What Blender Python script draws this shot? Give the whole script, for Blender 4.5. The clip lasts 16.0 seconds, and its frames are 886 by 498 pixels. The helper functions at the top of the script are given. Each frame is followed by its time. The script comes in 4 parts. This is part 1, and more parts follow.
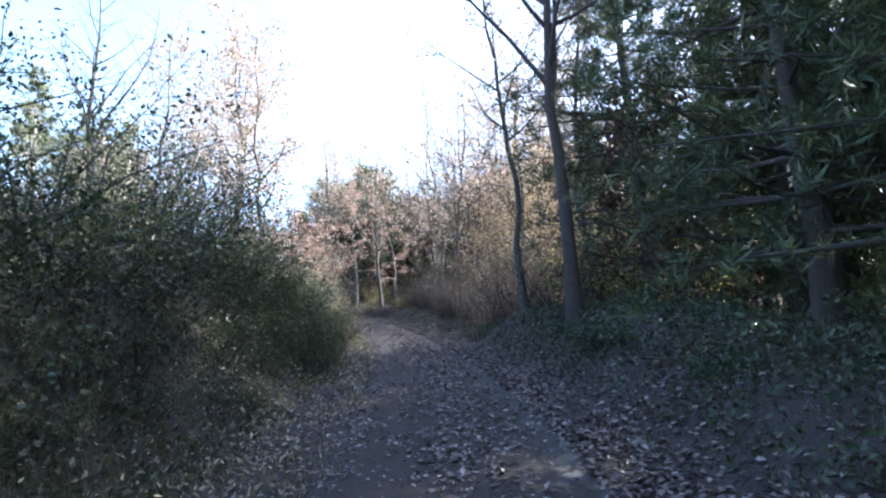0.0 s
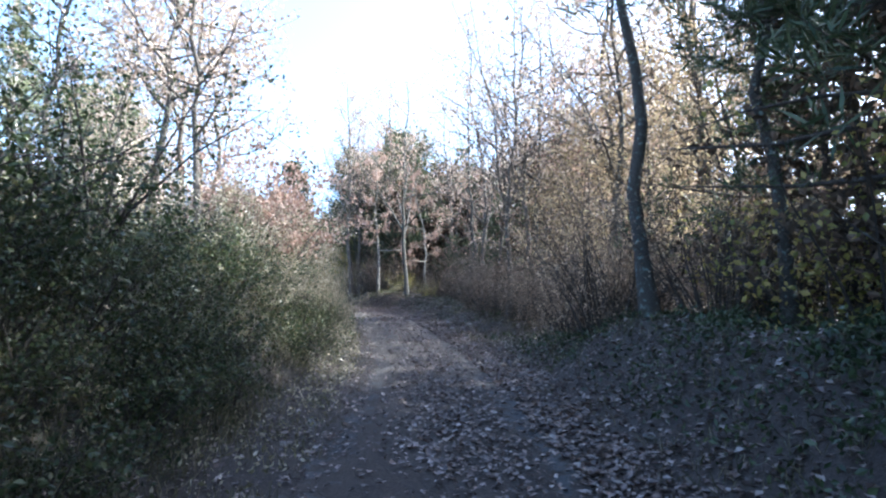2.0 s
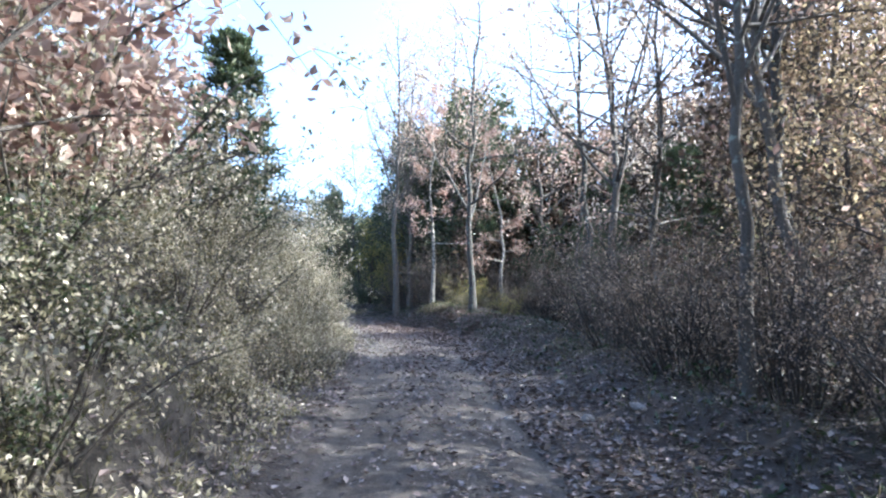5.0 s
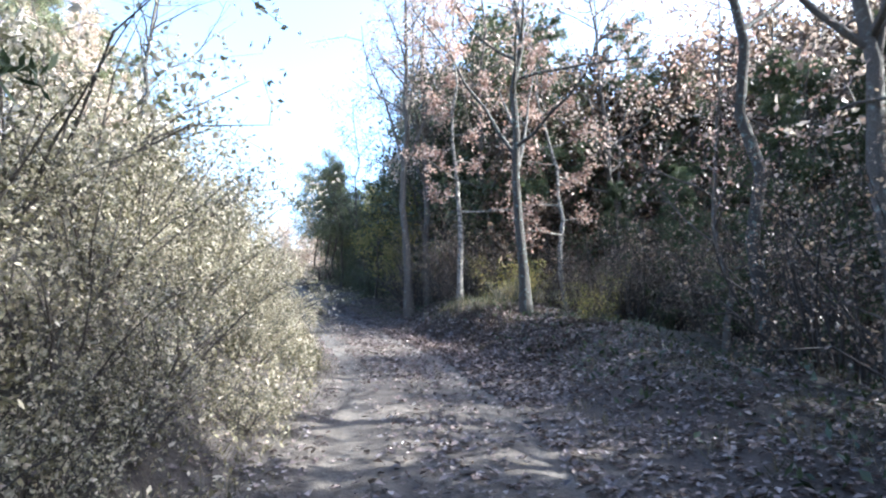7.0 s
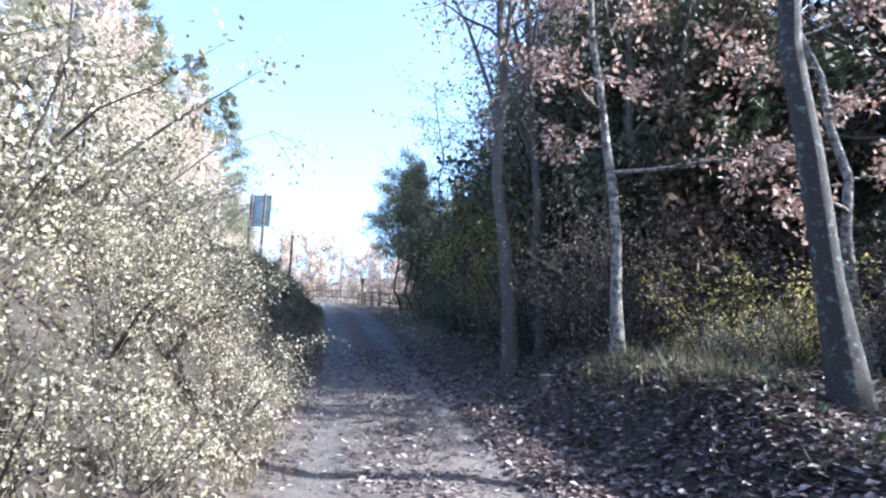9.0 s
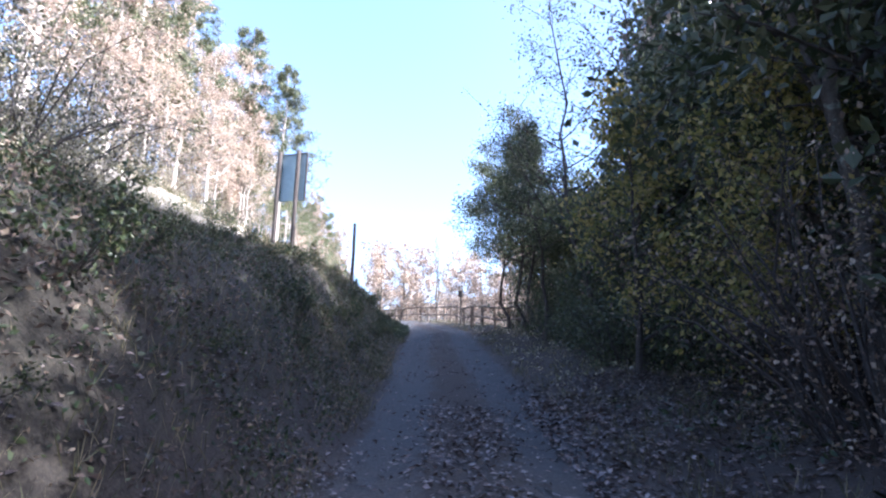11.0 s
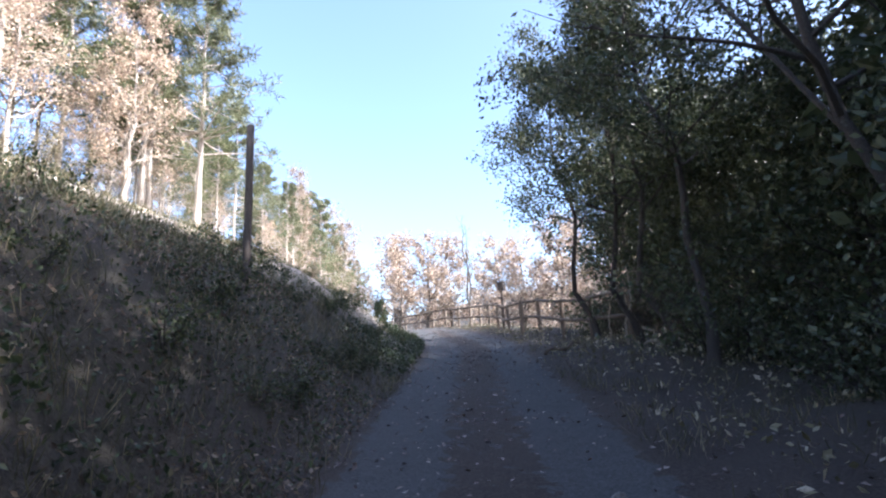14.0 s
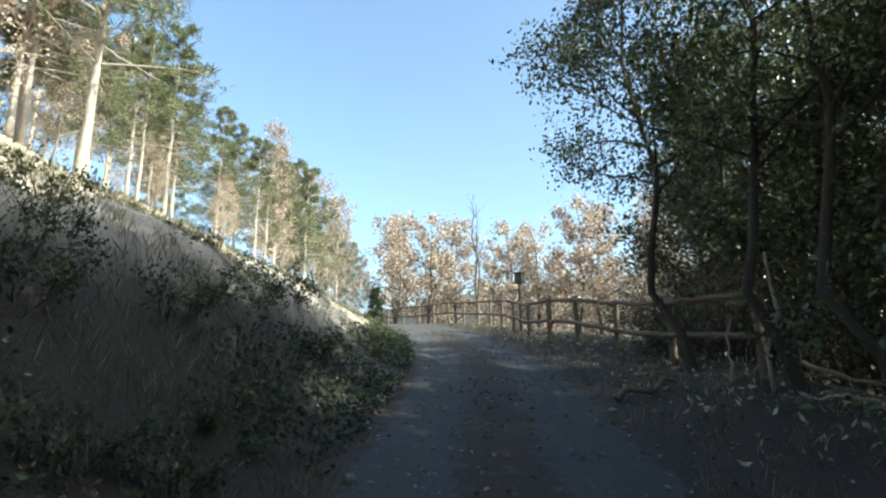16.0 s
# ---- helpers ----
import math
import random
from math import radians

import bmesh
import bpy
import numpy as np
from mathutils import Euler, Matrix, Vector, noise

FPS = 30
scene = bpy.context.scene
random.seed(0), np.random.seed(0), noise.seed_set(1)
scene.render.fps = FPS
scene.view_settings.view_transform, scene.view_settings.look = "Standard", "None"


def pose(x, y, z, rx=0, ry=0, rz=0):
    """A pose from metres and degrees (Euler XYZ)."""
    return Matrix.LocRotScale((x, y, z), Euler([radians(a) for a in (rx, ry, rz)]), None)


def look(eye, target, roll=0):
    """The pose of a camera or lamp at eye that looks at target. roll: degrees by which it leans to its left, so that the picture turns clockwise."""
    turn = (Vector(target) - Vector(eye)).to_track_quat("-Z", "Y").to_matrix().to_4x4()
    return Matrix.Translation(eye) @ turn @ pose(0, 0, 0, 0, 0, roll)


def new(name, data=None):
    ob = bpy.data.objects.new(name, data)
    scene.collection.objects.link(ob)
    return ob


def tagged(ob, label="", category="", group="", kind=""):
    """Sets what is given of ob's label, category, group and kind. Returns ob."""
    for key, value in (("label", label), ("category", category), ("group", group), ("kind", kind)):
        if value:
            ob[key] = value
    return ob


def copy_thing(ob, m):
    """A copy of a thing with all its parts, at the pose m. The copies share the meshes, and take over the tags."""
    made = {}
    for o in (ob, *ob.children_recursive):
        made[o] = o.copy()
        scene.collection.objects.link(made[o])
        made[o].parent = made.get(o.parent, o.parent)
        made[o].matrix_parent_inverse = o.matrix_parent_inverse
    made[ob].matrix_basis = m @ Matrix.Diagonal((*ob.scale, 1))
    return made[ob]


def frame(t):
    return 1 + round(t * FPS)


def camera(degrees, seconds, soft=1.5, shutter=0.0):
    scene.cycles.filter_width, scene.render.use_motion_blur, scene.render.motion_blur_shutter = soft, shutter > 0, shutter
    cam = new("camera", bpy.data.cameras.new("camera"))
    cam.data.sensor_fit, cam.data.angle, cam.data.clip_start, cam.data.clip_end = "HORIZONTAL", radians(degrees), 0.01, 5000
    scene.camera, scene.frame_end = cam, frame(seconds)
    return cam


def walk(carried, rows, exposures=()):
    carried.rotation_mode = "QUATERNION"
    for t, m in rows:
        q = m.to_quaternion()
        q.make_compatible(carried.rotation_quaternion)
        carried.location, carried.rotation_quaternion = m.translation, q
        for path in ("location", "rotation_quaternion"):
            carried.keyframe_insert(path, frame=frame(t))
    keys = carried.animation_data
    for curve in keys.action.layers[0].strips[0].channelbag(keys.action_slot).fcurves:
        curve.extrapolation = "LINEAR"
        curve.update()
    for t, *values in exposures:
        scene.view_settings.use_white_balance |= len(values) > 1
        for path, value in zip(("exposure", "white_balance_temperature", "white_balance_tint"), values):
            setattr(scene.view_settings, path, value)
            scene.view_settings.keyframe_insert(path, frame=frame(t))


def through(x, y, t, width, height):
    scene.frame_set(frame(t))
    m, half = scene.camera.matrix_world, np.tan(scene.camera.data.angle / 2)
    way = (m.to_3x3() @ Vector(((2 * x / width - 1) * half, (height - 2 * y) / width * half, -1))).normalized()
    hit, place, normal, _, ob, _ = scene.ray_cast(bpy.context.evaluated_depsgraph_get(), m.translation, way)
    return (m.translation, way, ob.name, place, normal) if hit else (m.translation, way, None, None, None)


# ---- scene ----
cam = camera(75.8, 16.0, soft=2.2)
PATH = [
    (0.0, pose(0.000, 0.000, 1.250, 99.63, 3.56, 0.39)),
    (0.5, pose(-0.029, 1.819, 1.385, 99.05, 1.88, 1.14)),
    (1.0, pose(-0.025, 3.479, 1.504, 98.96, 1.84, 1.64)),
    (1.5, pose(-0.053, 5.328, 1.674, 99.88, 1.26, 2.49)),
    (2.0, pose(-0.114, 7.020, 1.798, 98.71, 0.92, 3.97)),
    (2.5, pose(-0.239, 8.743, 1.927, 98.43, -0.56, 4.73)),
    (3.0, pose(-0.396, 10.566, 2.033, 99.34, -1.63, 5.44)),
    (3.5, pose(-0.584, 12.417, 2.175, 99.05, -2.46, 5.76)),
    (4.0, pose(-0.741, 14.045, 2.295, 99.66, -2.71, 6.24)),
    (4.5, pose(-0.929, 15.638, 2.446, 100.10, -1.84, 9.83)),
    (7.0, pose(-2.890, 23.622, 3.387, 98.62, 0.16, 13.13)),
    (7.5, pose(-3.302, 25.442, 3.532, 99.32, 0.22, 14.55)),
    (8.0, pose(-3.714, 27.035, 3.688, 100.43, -0.23, 16.11)),
    (8.5, pose(-4.222, 28.692, 3.853, 101.12, -0.21, 19.13)),
    (9.0, pose(-4.953, 30.506, 4.070, 101.58, -0.99, 23.07)),
    (11.5, pose(-9.493, 38.445, 4.872, 103.30, -0.30, 34.35)),
    (12.0, pose(-10.349, 39.809, 5.090, 102.50, 0.50, 34.65)),
    (12.5, pose(-11.258, 41.252, 5.308, 103.10, 2.40, 35.35)),
    (13.0, pose(-12.109, 42.537, 5.513, 103.30, 2.80, 36.65)),
    (13.5, pose(-13.017, 43.832, 5.745, 103.00, 2.80, 37.65)),
    (14.0, pose(-13.811, 44.958, 5.936, 103.60, 3.10, 37.55)),
    (14.5, pose(-14.642, 46.091, 6.140, 104.10, 1.90, 37.35)),
    (15.0, pose(-15.276, 47.029, 6.331, 103.60, 3.00, 38.15)),
    (15.5, pose(-16.069, 48.106, 6.549, 105.40, 0.80, 37.65)),
    (16.0, pose(-16.683, 48.892, 6.726, 102.60, 0.40, 37.65)),
]
EXPOSURES = [(0.0, 2.6, 5600, 11), (3.0, 2.6, 5350, 7), (4.5, 2.7, 5350, 8), (7.0, 2.65, 5450, 9), (9.0, 2.35, 5150, 13), (11.5, 2.25, 5400, 20), (14.0, 1.95, 5700, 16), (16.0, 1.4, 6150, -3)]
walk(cam, PATH, EXPOSURES)

# ---- world, sun ----
SUN_EL, SUN_AZ = 36.0, 76.0          # degrees; azimuth clockwise from +y
world = bpy.data.worlds.new("sky")
scene.world = world
world.use_nodes = True
wn = world.node_tree.nodes
sky = wn.new("ShaderNodeTexSky")
sky.sky_type, sky.sun_disc = "NISHITA", False
sky.sun_elevation, sky.sun_rotation = radians(SUN_EL), radians(SUN_AZ)
sky.air_density, sky.dust_density, sky.ozone_density = 1.0, 3.2, 1.1
wn["Background"].inputs["Strength"].default_value = 0.15
world.node_tree.links.new(sky.outputs[0], wn["Background"].inputs["Color"])
sun = new("sun", bpy.data.lights.new("sun", "SUN"))
sun.data.energy, sun.data.angle, sun.data.color = 5.0, radians(0.6), (1.0, 0.93, 0.82)
az = radians(SUN_AZ)
sun_way = Vector((math.sin(az) * math.cos(radians(SUN_EL)), math.cos(az) * math.cos(radians(SUN_EL)), math.sin(radians(SUN_EL))))
sun.matrix_world = look(sun_way * 60, (0, 0, 0))


# ---- materials ----
def material(name):
    m = bpy.data.materials.new(name)
    m.use_nodes = True
    return m, m.node_tree.nodes, m.node_tree.links, m.node_tree.nodes["Principled BSDF"]


def ramp(nodes, stops):
    r = nodes.new("ShaderNodeValToRGB")
    e = r.color_ramp.elements
    while len(e) < len(stops):
        e.new(0.5)
    for i, (p, c) in enumerate(stops):
        e[i].position, e[i].color = p, (*c, 1)
    return r


def noise_node(nodes, links, scale, detail=5, coord="Object", rough=0.6):
    tc, n = nodes.new("ShaderNodeTexCoord"), nodes.new("ShaderNodeTexNoise")
    n.inputs["Scale"].default_value, n.inputs["Detail"].default_value, n.inputs["Roughness"].default_value = scale, detail, rough
    links.new(tc.outputs[coord], n.inputs["Vector"])
    return n


def mix(nodes, links, fac, a, b):
    n = nodes.new("ShaderNodeMix")
    n.data_type = "RGBA"
    for sock, v in ((n.inputs[0], fac), (n.inputs[6], a), (n.inputs[7], b)):
        if isinstance(v, (int, float)):
            sock.default_value = v
        elif isinstance(v, tuple):
            sock.default_value = (*v, 1)
        else:
            links.new(v, sock)
    return n.outputs[2]


def bump(nodes, links, height, strength, dist, bsdf):
    b = nodes.new("ShaderNodeBump")
    b.inputs["Strength"].default_value, b.inputs["Distance"].default_value = strength, dist
    links.new(height, b.inputs["Height"])
    links.new(b.outputs[0], bsdf.inputs["Normal"])


def leaf_material(name, stops, through=0.45, rough=0.5, gloss=0.35):
    """Leaves: a colour for each leaf, light shining through."""
    m, n, l, p = material(name)
    geo, r = n.new("ShaderNodeNewGeometry"), ramp(n, stops)
    info, add = n.new("ShaderNodeObjectInfo"), n.new("ShaderNodeMath")
    l.new(geo.outputs["Random Per Island"], r.inputs[0])
    hue = n.new("ShaderNodeHueSaturation")
    add.operation = "MULTIPLY_ADD"
    add.inputs[1].default_value, add.inputs[2].default_value = 0.35, 0.82
    l.new(info.outputs["Random"], add.inputs[0])
    l.new(add.outputs[0], hue.inputs["Value"])
    l.new(r.outputs[0], hue.inputs["Color"])
    col = hue.outputs[0]
    l.new(col, p.inputs["Base Color"])
    p.inputs["Roughness"].default_value = rough
    p.inputs["Specular IOR Level"].default_value = gloss
    tr, mx, out = n.new("ShaderNodeBsdfTranslucent"), n.new("ShaderNodeMixShader"), n["Material Output"]
    l.new(col, tr.inputs["Color"])
    mx.inputs[0].default_value = through
    l.new(p.outputs[0], mx.inputs[1])
    l.new(tr.outputs[0], mx.inputs[2])
    l.new(mx.outputs[0], out.inputs["Surface"])
    return m


def bark_material(name, dark, light, lichen=None, amount=0.5, scale=9.0):
    m, n, l, p = material(name)
    a = noise_node(n, l, scale, 6)
    tc, mp, w = n.new("ShaderNodeTexCoord"), n.new("ShaderNodeMapping"), n.new("ShaderNodeTexNoise")
    mp.inputs["Scale"].default_value = (scale * 4, scale * 4, scale * 0.7)
    l.new(tc.outputs["Object"], mp.inputs[0])
    l.new(mp.outputs[0], w.inputs["Vector"])
    w.inputs["Detail"].default_value = 6
    r = ramp(n, [(0.3, dark), (0.7, light)])
    l.new(w.outputs[0], r.inputs[0])
    col = r.outputs[0]
    if lichen:
        r2 = ramp(n, [(amount, (0, 0, 0)), (amount + 0.1, (1, 1, 1))])
        l.new(a.outputs[0], r2.inputs[0])
        col = mix(n, l, r2.outputs[0], col, lichen)
    l.new(col, p.inputs["Base Color"])
    p.inputs["Roughness"].default_value = 0.9
    bump(n, l, w.outputs[0], 0.8, 0.02, p)
    return m


def ground_material():
    """Earth, leaf mould and moss; the ruts are bare gravel."""
    m, n, l, p = material("forest_ground")
    big, mid, fine = noise_node(n, l, 0.7, 4), noise_node(n, l, 6, 6), noise_node(n, l, 45, 5)
    zone = {}
    for key in ("rut", "verge", "hill", "sunned"):
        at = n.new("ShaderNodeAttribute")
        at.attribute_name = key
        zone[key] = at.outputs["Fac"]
    mould = ramp(n, [(0.25, (0.013, 0.010, 0.008)), (0.5, (0.034, 0.026, 0.021)), (0.75, (0.080, 0.062, 0.051))])
    l.new(fine.outputs[0], mould.inputs[0])
    gravel = ramp(n, [(0.3, (0.026, 0.027, 0.028)), (0.55, (0.054, 0.056, 0.057)), (0.8, (0.105, 0.108, 0.109))])
    l.new(fine.outputs[0], gravel.inputs[0])
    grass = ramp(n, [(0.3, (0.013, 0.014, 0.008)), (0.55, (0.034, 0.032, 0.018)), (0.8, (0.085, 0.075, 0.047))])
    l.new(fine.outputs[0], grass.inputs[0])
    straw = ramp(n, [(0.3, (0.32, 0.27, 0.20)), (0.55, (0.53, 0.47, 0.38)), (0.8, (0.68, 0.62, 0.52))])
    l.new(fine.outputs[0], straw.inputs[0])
    ragged = n.new("ShaderNodeMath")
    ragged.operation = "MULTIPLY_ADD"
    l.new(mid.outputs[0], ragged.inputs[0])
    ragged.inputs[1].default_value = 1.3
    l.new(zone["rut"], ragged.inputs[2])
    rr = ramp(n, [(0.95, (0, 0, 0)), (1.0, (1, 1, 1))])
    scl = n.new("ShaderNodeMath")
    scl.operation = "MULTIPLY"
    scl.inputs[1].default_value = 0.8
    l.new(ragged.outputs[0], scl.inputs[0])
    l.new(scl.outputs[0], rr.inputs[0])
    col = mix(n, l, rr.outputs[0], mould.outputs[0], gravel.outputs[0])
    # sunlight put into the colour: a paler tone for the sunlit stretch
    sunlit_soil = ramp(n, [(0.3, (0.045, 0.037, 0.029)), (0.55, (0.105, 0.088, 0.069)), (0.8, (0.185, 0.16, 0.13))])
    l.new(fine.outputs[0], sunlit_soil.inputs[0])
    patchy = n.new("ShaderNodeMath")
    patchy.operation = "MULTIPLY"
    l.new(zone["sunned"], patchy.inputs[0])
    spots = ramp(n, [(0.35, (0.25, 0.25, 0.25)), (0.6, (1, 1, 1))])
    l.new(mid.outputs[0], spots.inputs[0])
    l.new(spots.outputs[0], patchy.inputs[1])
    col = mix(n, l, patchy.outputs[0], col, sunlit_soil.outputs[0])
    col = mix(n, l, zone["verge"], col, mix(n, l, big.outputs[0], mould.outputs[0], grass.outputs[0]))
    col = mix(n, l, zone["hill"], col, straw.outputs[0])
    l.new(col, p.inputs["Base Color"])
    p.inputs["Roughness"].default_value = 0.95
    bump(n, l, fine.outputs[0], 0.7, 0.03, p)
    return m


def wood_material(name, dark, light):
    m, n, l, p = material(name)
    tc, mp, w = n.new("ShaderNodeTexCoord"), n.new("ShaderNodeMapping"), n.new("ShaderNodeTexNoise")
    mp.inputs["Scale"].default_value = (30, 30, 3)
    l.new(tc.outputs["Object"], mp.inputs[0])
    l.new(mp.outputs[0], w.inputs["Vector"])
    w.inputs["Detail"].default_value = 6
    r = ramp(n, [(0.3, dark), (0.7, light)])
    l.new(w.outputs[0], r.inputs[0])
    l.new(r.outputs[0], p.inputs["Base Color"])
    p.inputs["Roughness"].default_value = 0.85
    bump(n, l, w.outputs[0], 0.5, 0.01, p)
    return m


GROUND = ground_material()
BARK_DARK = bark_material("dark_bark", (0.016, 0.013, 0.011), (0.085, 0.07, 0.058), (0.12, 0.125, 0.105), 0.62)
BARK_OAK = bark_material("oak_bark", (0.035, 0.03, 0.024), (0.13, 0.11, 0.09), (0.20, 0.215, 0.18), 0.58)
BARK_LICHEN = bark_material("lichen_bark", (0.02, 0.018, 0.015), (0.08, 0.07, 0.058), (0.15, 0.195, 0.175), 0.56, 14.0)
BARK_PALE = bark_material("pale_bark", (0.13, 0.115, 0.095), (0.40, 0.365, 0.31), (0.085, 0.08, 0.068), 0.46, 13.0)
# lit copy of bark for the hill, sunlight put into its pale colour
BARK_SUNLIT = bark_material("sunlit_hill_bark", (0.22, 0.19, 0.16), (0.52, 0.47, 0.41))
LEAF_OAK = leaf_material("russet_oak_leaves", [(0, (0.21, 0.15, 0.11)), (0.4, (0.37, 0.285, 0.22)), (0.7, (0.48, 0.39, 0.305)), (1, (0.54, 0.47, 0.35))], 0.36)
LEAF_PINK = leaf_material("reddish_oak_leaves", [(0, (0.19, 0.105, 0.08)), (0.5, (0.35, 0.235, 0.18)), (1, (0.52, 0.41, 0.33))])
LEAF_WITHERED = leaf_material("withered_leaves", [(0, (0.08, 0.058, 0.044)), (0.5, (0.185, 0.135, 0.097)), (1, (0.36, 0.285, 0.20))], 0.3)
LEAF_GREEN = leaf_material("dull_green_leaves", [(0, (0.02, 0.032, 0.012)), (0.5, (0.05, 0.068, 0.026)), (0.85, (0.10, 0.108, 0.045)), (1, (0.18, 0.145, 0.08))], 0.35, 0.4)
LEAF_SCRUB = leaf_material("bramble_leaves", [(0, (0.075, 0.07, 0.035)), (0.35, (0.215, 0.195, 0.11)), (0.7, (0.40, 0.36, 0.245)), (1, (0.62, 0.545, 0.42))], 0.35, 0.4)
LEAF_IVY = leaf_material("ivy_leaves", [(0, (0.015, 0.028, 0.012)), (0.6, (0.04, 0.06, 0.025)), (1, (0.08, 0.10, 0.045))], 0.2, 0.3)
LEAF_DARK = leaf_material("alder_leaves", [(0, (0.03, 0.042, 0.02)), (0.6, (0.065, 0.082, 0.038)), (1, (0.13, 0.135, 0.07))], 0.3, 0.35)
LEAF_BROWN = leaf_material("dark_brown_leaves", [(0, (0.045, 0.036, 0.025)), (0.6, (0.11, 0.08, 0.056)), (1, (0.21, 0.15, 0.11))], 0.4, 0.7, 0.15)
LEAF_GOLD = leaf_material("golden_brown_leaves", [(0, (0.10, 0.078, 0.048)), (0.5, (0.26, 0.20, 0.125)), (0.85, (0.43, 0.34, 0.215)), (1, (0.44, 0.39, 0.21))], 0.5, 0.65, 0.15)
LEAF_YELLOW = leaf_material("yellowing_hazel_leaves", [(0, (0.115, 0.125, 0.035)), (0.5, (0.26, 0.235, 0.07)), (1, (0.44, 0.33, 0.115))], 0.5)
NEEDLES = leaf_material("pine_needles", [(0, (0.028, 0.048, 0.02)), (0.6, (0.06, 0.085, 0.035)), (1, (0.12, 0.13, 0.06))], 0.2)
# lit copy of the pine needles, coloured paler as if in sun
NEEDLES_SUNLIT = leaf_material("sunlit_pine_needles", [(0, (0.07, 0.09, 0.045)), (0.6, (0.13, 0.15, 0.075)), (1, (0.24, 0.23, 0.13))], 0.25)
LITTER = leaf_material("fallen_leaves", [(0, (0.034, 0.023, 0.018)), (0.4, (0.102, 0.072, 0.060)), (0.8, (0.204, 0.153, 0.132)), (1, (0.357, 0.306, 0.272))], 0.1, 0.38, 0.5)
GRASS = leaf_material("dry_grass", [(0, (0.035, 0.042, 0.016)), (0.6, (0.10, 0.095, 0.045)), (1, (0.32, 0.27, 0.17))], 0.3)
WOOD_FENCE = wood_material("weathered_fence_wood", (0.06, 0.047, 0.036), (0.18, 0.14, 0.105))
WOOD_POST = wood_material("dark_stained_wood", (0.03, 0.024, 0.02), (0.10, 0.08, 0.065))
WOOD_PALE = wood_material("barkless_dead_wood", (0.15, 0.125, 0.095), (0.32, 0.275, 0.215))

# ---- the lie of the land ----
# centre line of the track: x, y and height of the surface, every few metres
TRACK = [(0.35, -34, -3.1), (0.3, -12, -1.05), (0.0, 0.0, 0.0), (-0.03, 3.5, 0.25), (-0.11, 7.0, 0.55), (-0.40, 10.6, 0.80), (-0.74, 14.0, 1.06),
         (-1.75, 19.6, 1.62), (-2.89, 23.6, 2.13), (-3.71, 27.0, 2.45), (-4.95, 30.5, 2.82), (-7.1, 34.7, 3.22), (-9.49, 38.45, 3.63),
         (-11.26, 41.25, 4.06), (-13.02, 43.8, 4.48), (-14.64, 46.1, 4.90), (-16.68, 48.9, 5.46), (-22.6, 57.6, 6.95), (-31.0, 66.5, 8.65),
         (-38.0, 70.8, 9.5), (-48.0, 75.0, 9.9), (-70, 81, 10.2), (-130, 92, 10.5)]


def centre_line():
    p = np.array(TRACK)
    s = np.r_[0, np.cumsum(np.hypot(*np.diff(p[:, :2], axis=0).T))]
    s -= s[2]
    fine = np.arange(s[0], s[-1], 0.25)
    q = np.stack([np.interp(fine, s, p[:, k]) for k in range(3)], 1)
    pad = np.pad(q, ((12, 12), (0, 0)), mode="edge")
    pad[:12] = q[0] + (q[0] - q[1]) * np.arange(12, 0, -1)[:, None]
    pad[-12:] = q[-1] + (q[-1] - q[-2]) * np.arange(1, 13)[:, None]
    k = np.ones(25) / 25
    q = np.stack([np.convolve(pad[:, i], k, "valid") for i in range(3)], 1)
    t = np.gradient(q[:, :2], axis=0)
    return fine, q, t / np.hypot(t[:, 0], t[:, 1])[:, None]


CS, CP, CT = centre_line()


def along(x, y):
    """Distance along the track and to its right, of places x, y."""
    x, y = np.atleast_1d(x).astype(float), np.atleast_1d(y).astype(float)
    s, d = np.empty(len(x)), np.empty(len(x))
    for i in range(0, len(x), 4000):
        px, py = x[i:i + 4000], y[i:i + 4000]
        near = np.argmin((px[:, None] - CP[None, :, 0]) ** 2 + (py[:, None] - CP[None, :, 1]) ** 2, axis=1)
        dx, dy = px - CP[near, 0], py - CP[near, 1]
        s[i:i + 4000] = CS[near] + dx * CT[near, 0] + dy * CT[near, 1]
        d[i:i + 4000] = dx * CT[near, 1] - dy * CT[near, 0]
    return s, d


def value_noise(x, y, seed=0):
    xi, yi = np.floor(x), np.floor(y)
    u, v = x - xi, y - yi
    u, v = u * u * (3 - 2 * u), v * v * (3 - 2 * v)

    def h(a, b):
        r = np.sin(a * 127.1 + b * 311.7 + seed * 74.7) * 43758.5453
        return r - np.floor(r)
    return (h(xi, yi) * (1 - u) + h(xi + 1, yi) * u) * (1 - v) + (h(xi, yi + 1) * (1 - u) + h(xi + 1, yi + 1) * u) * v - 0.5


def smooth(u):
    u = np.clip(u, 0, 1)
    return u * u * (3 - 2 * u)


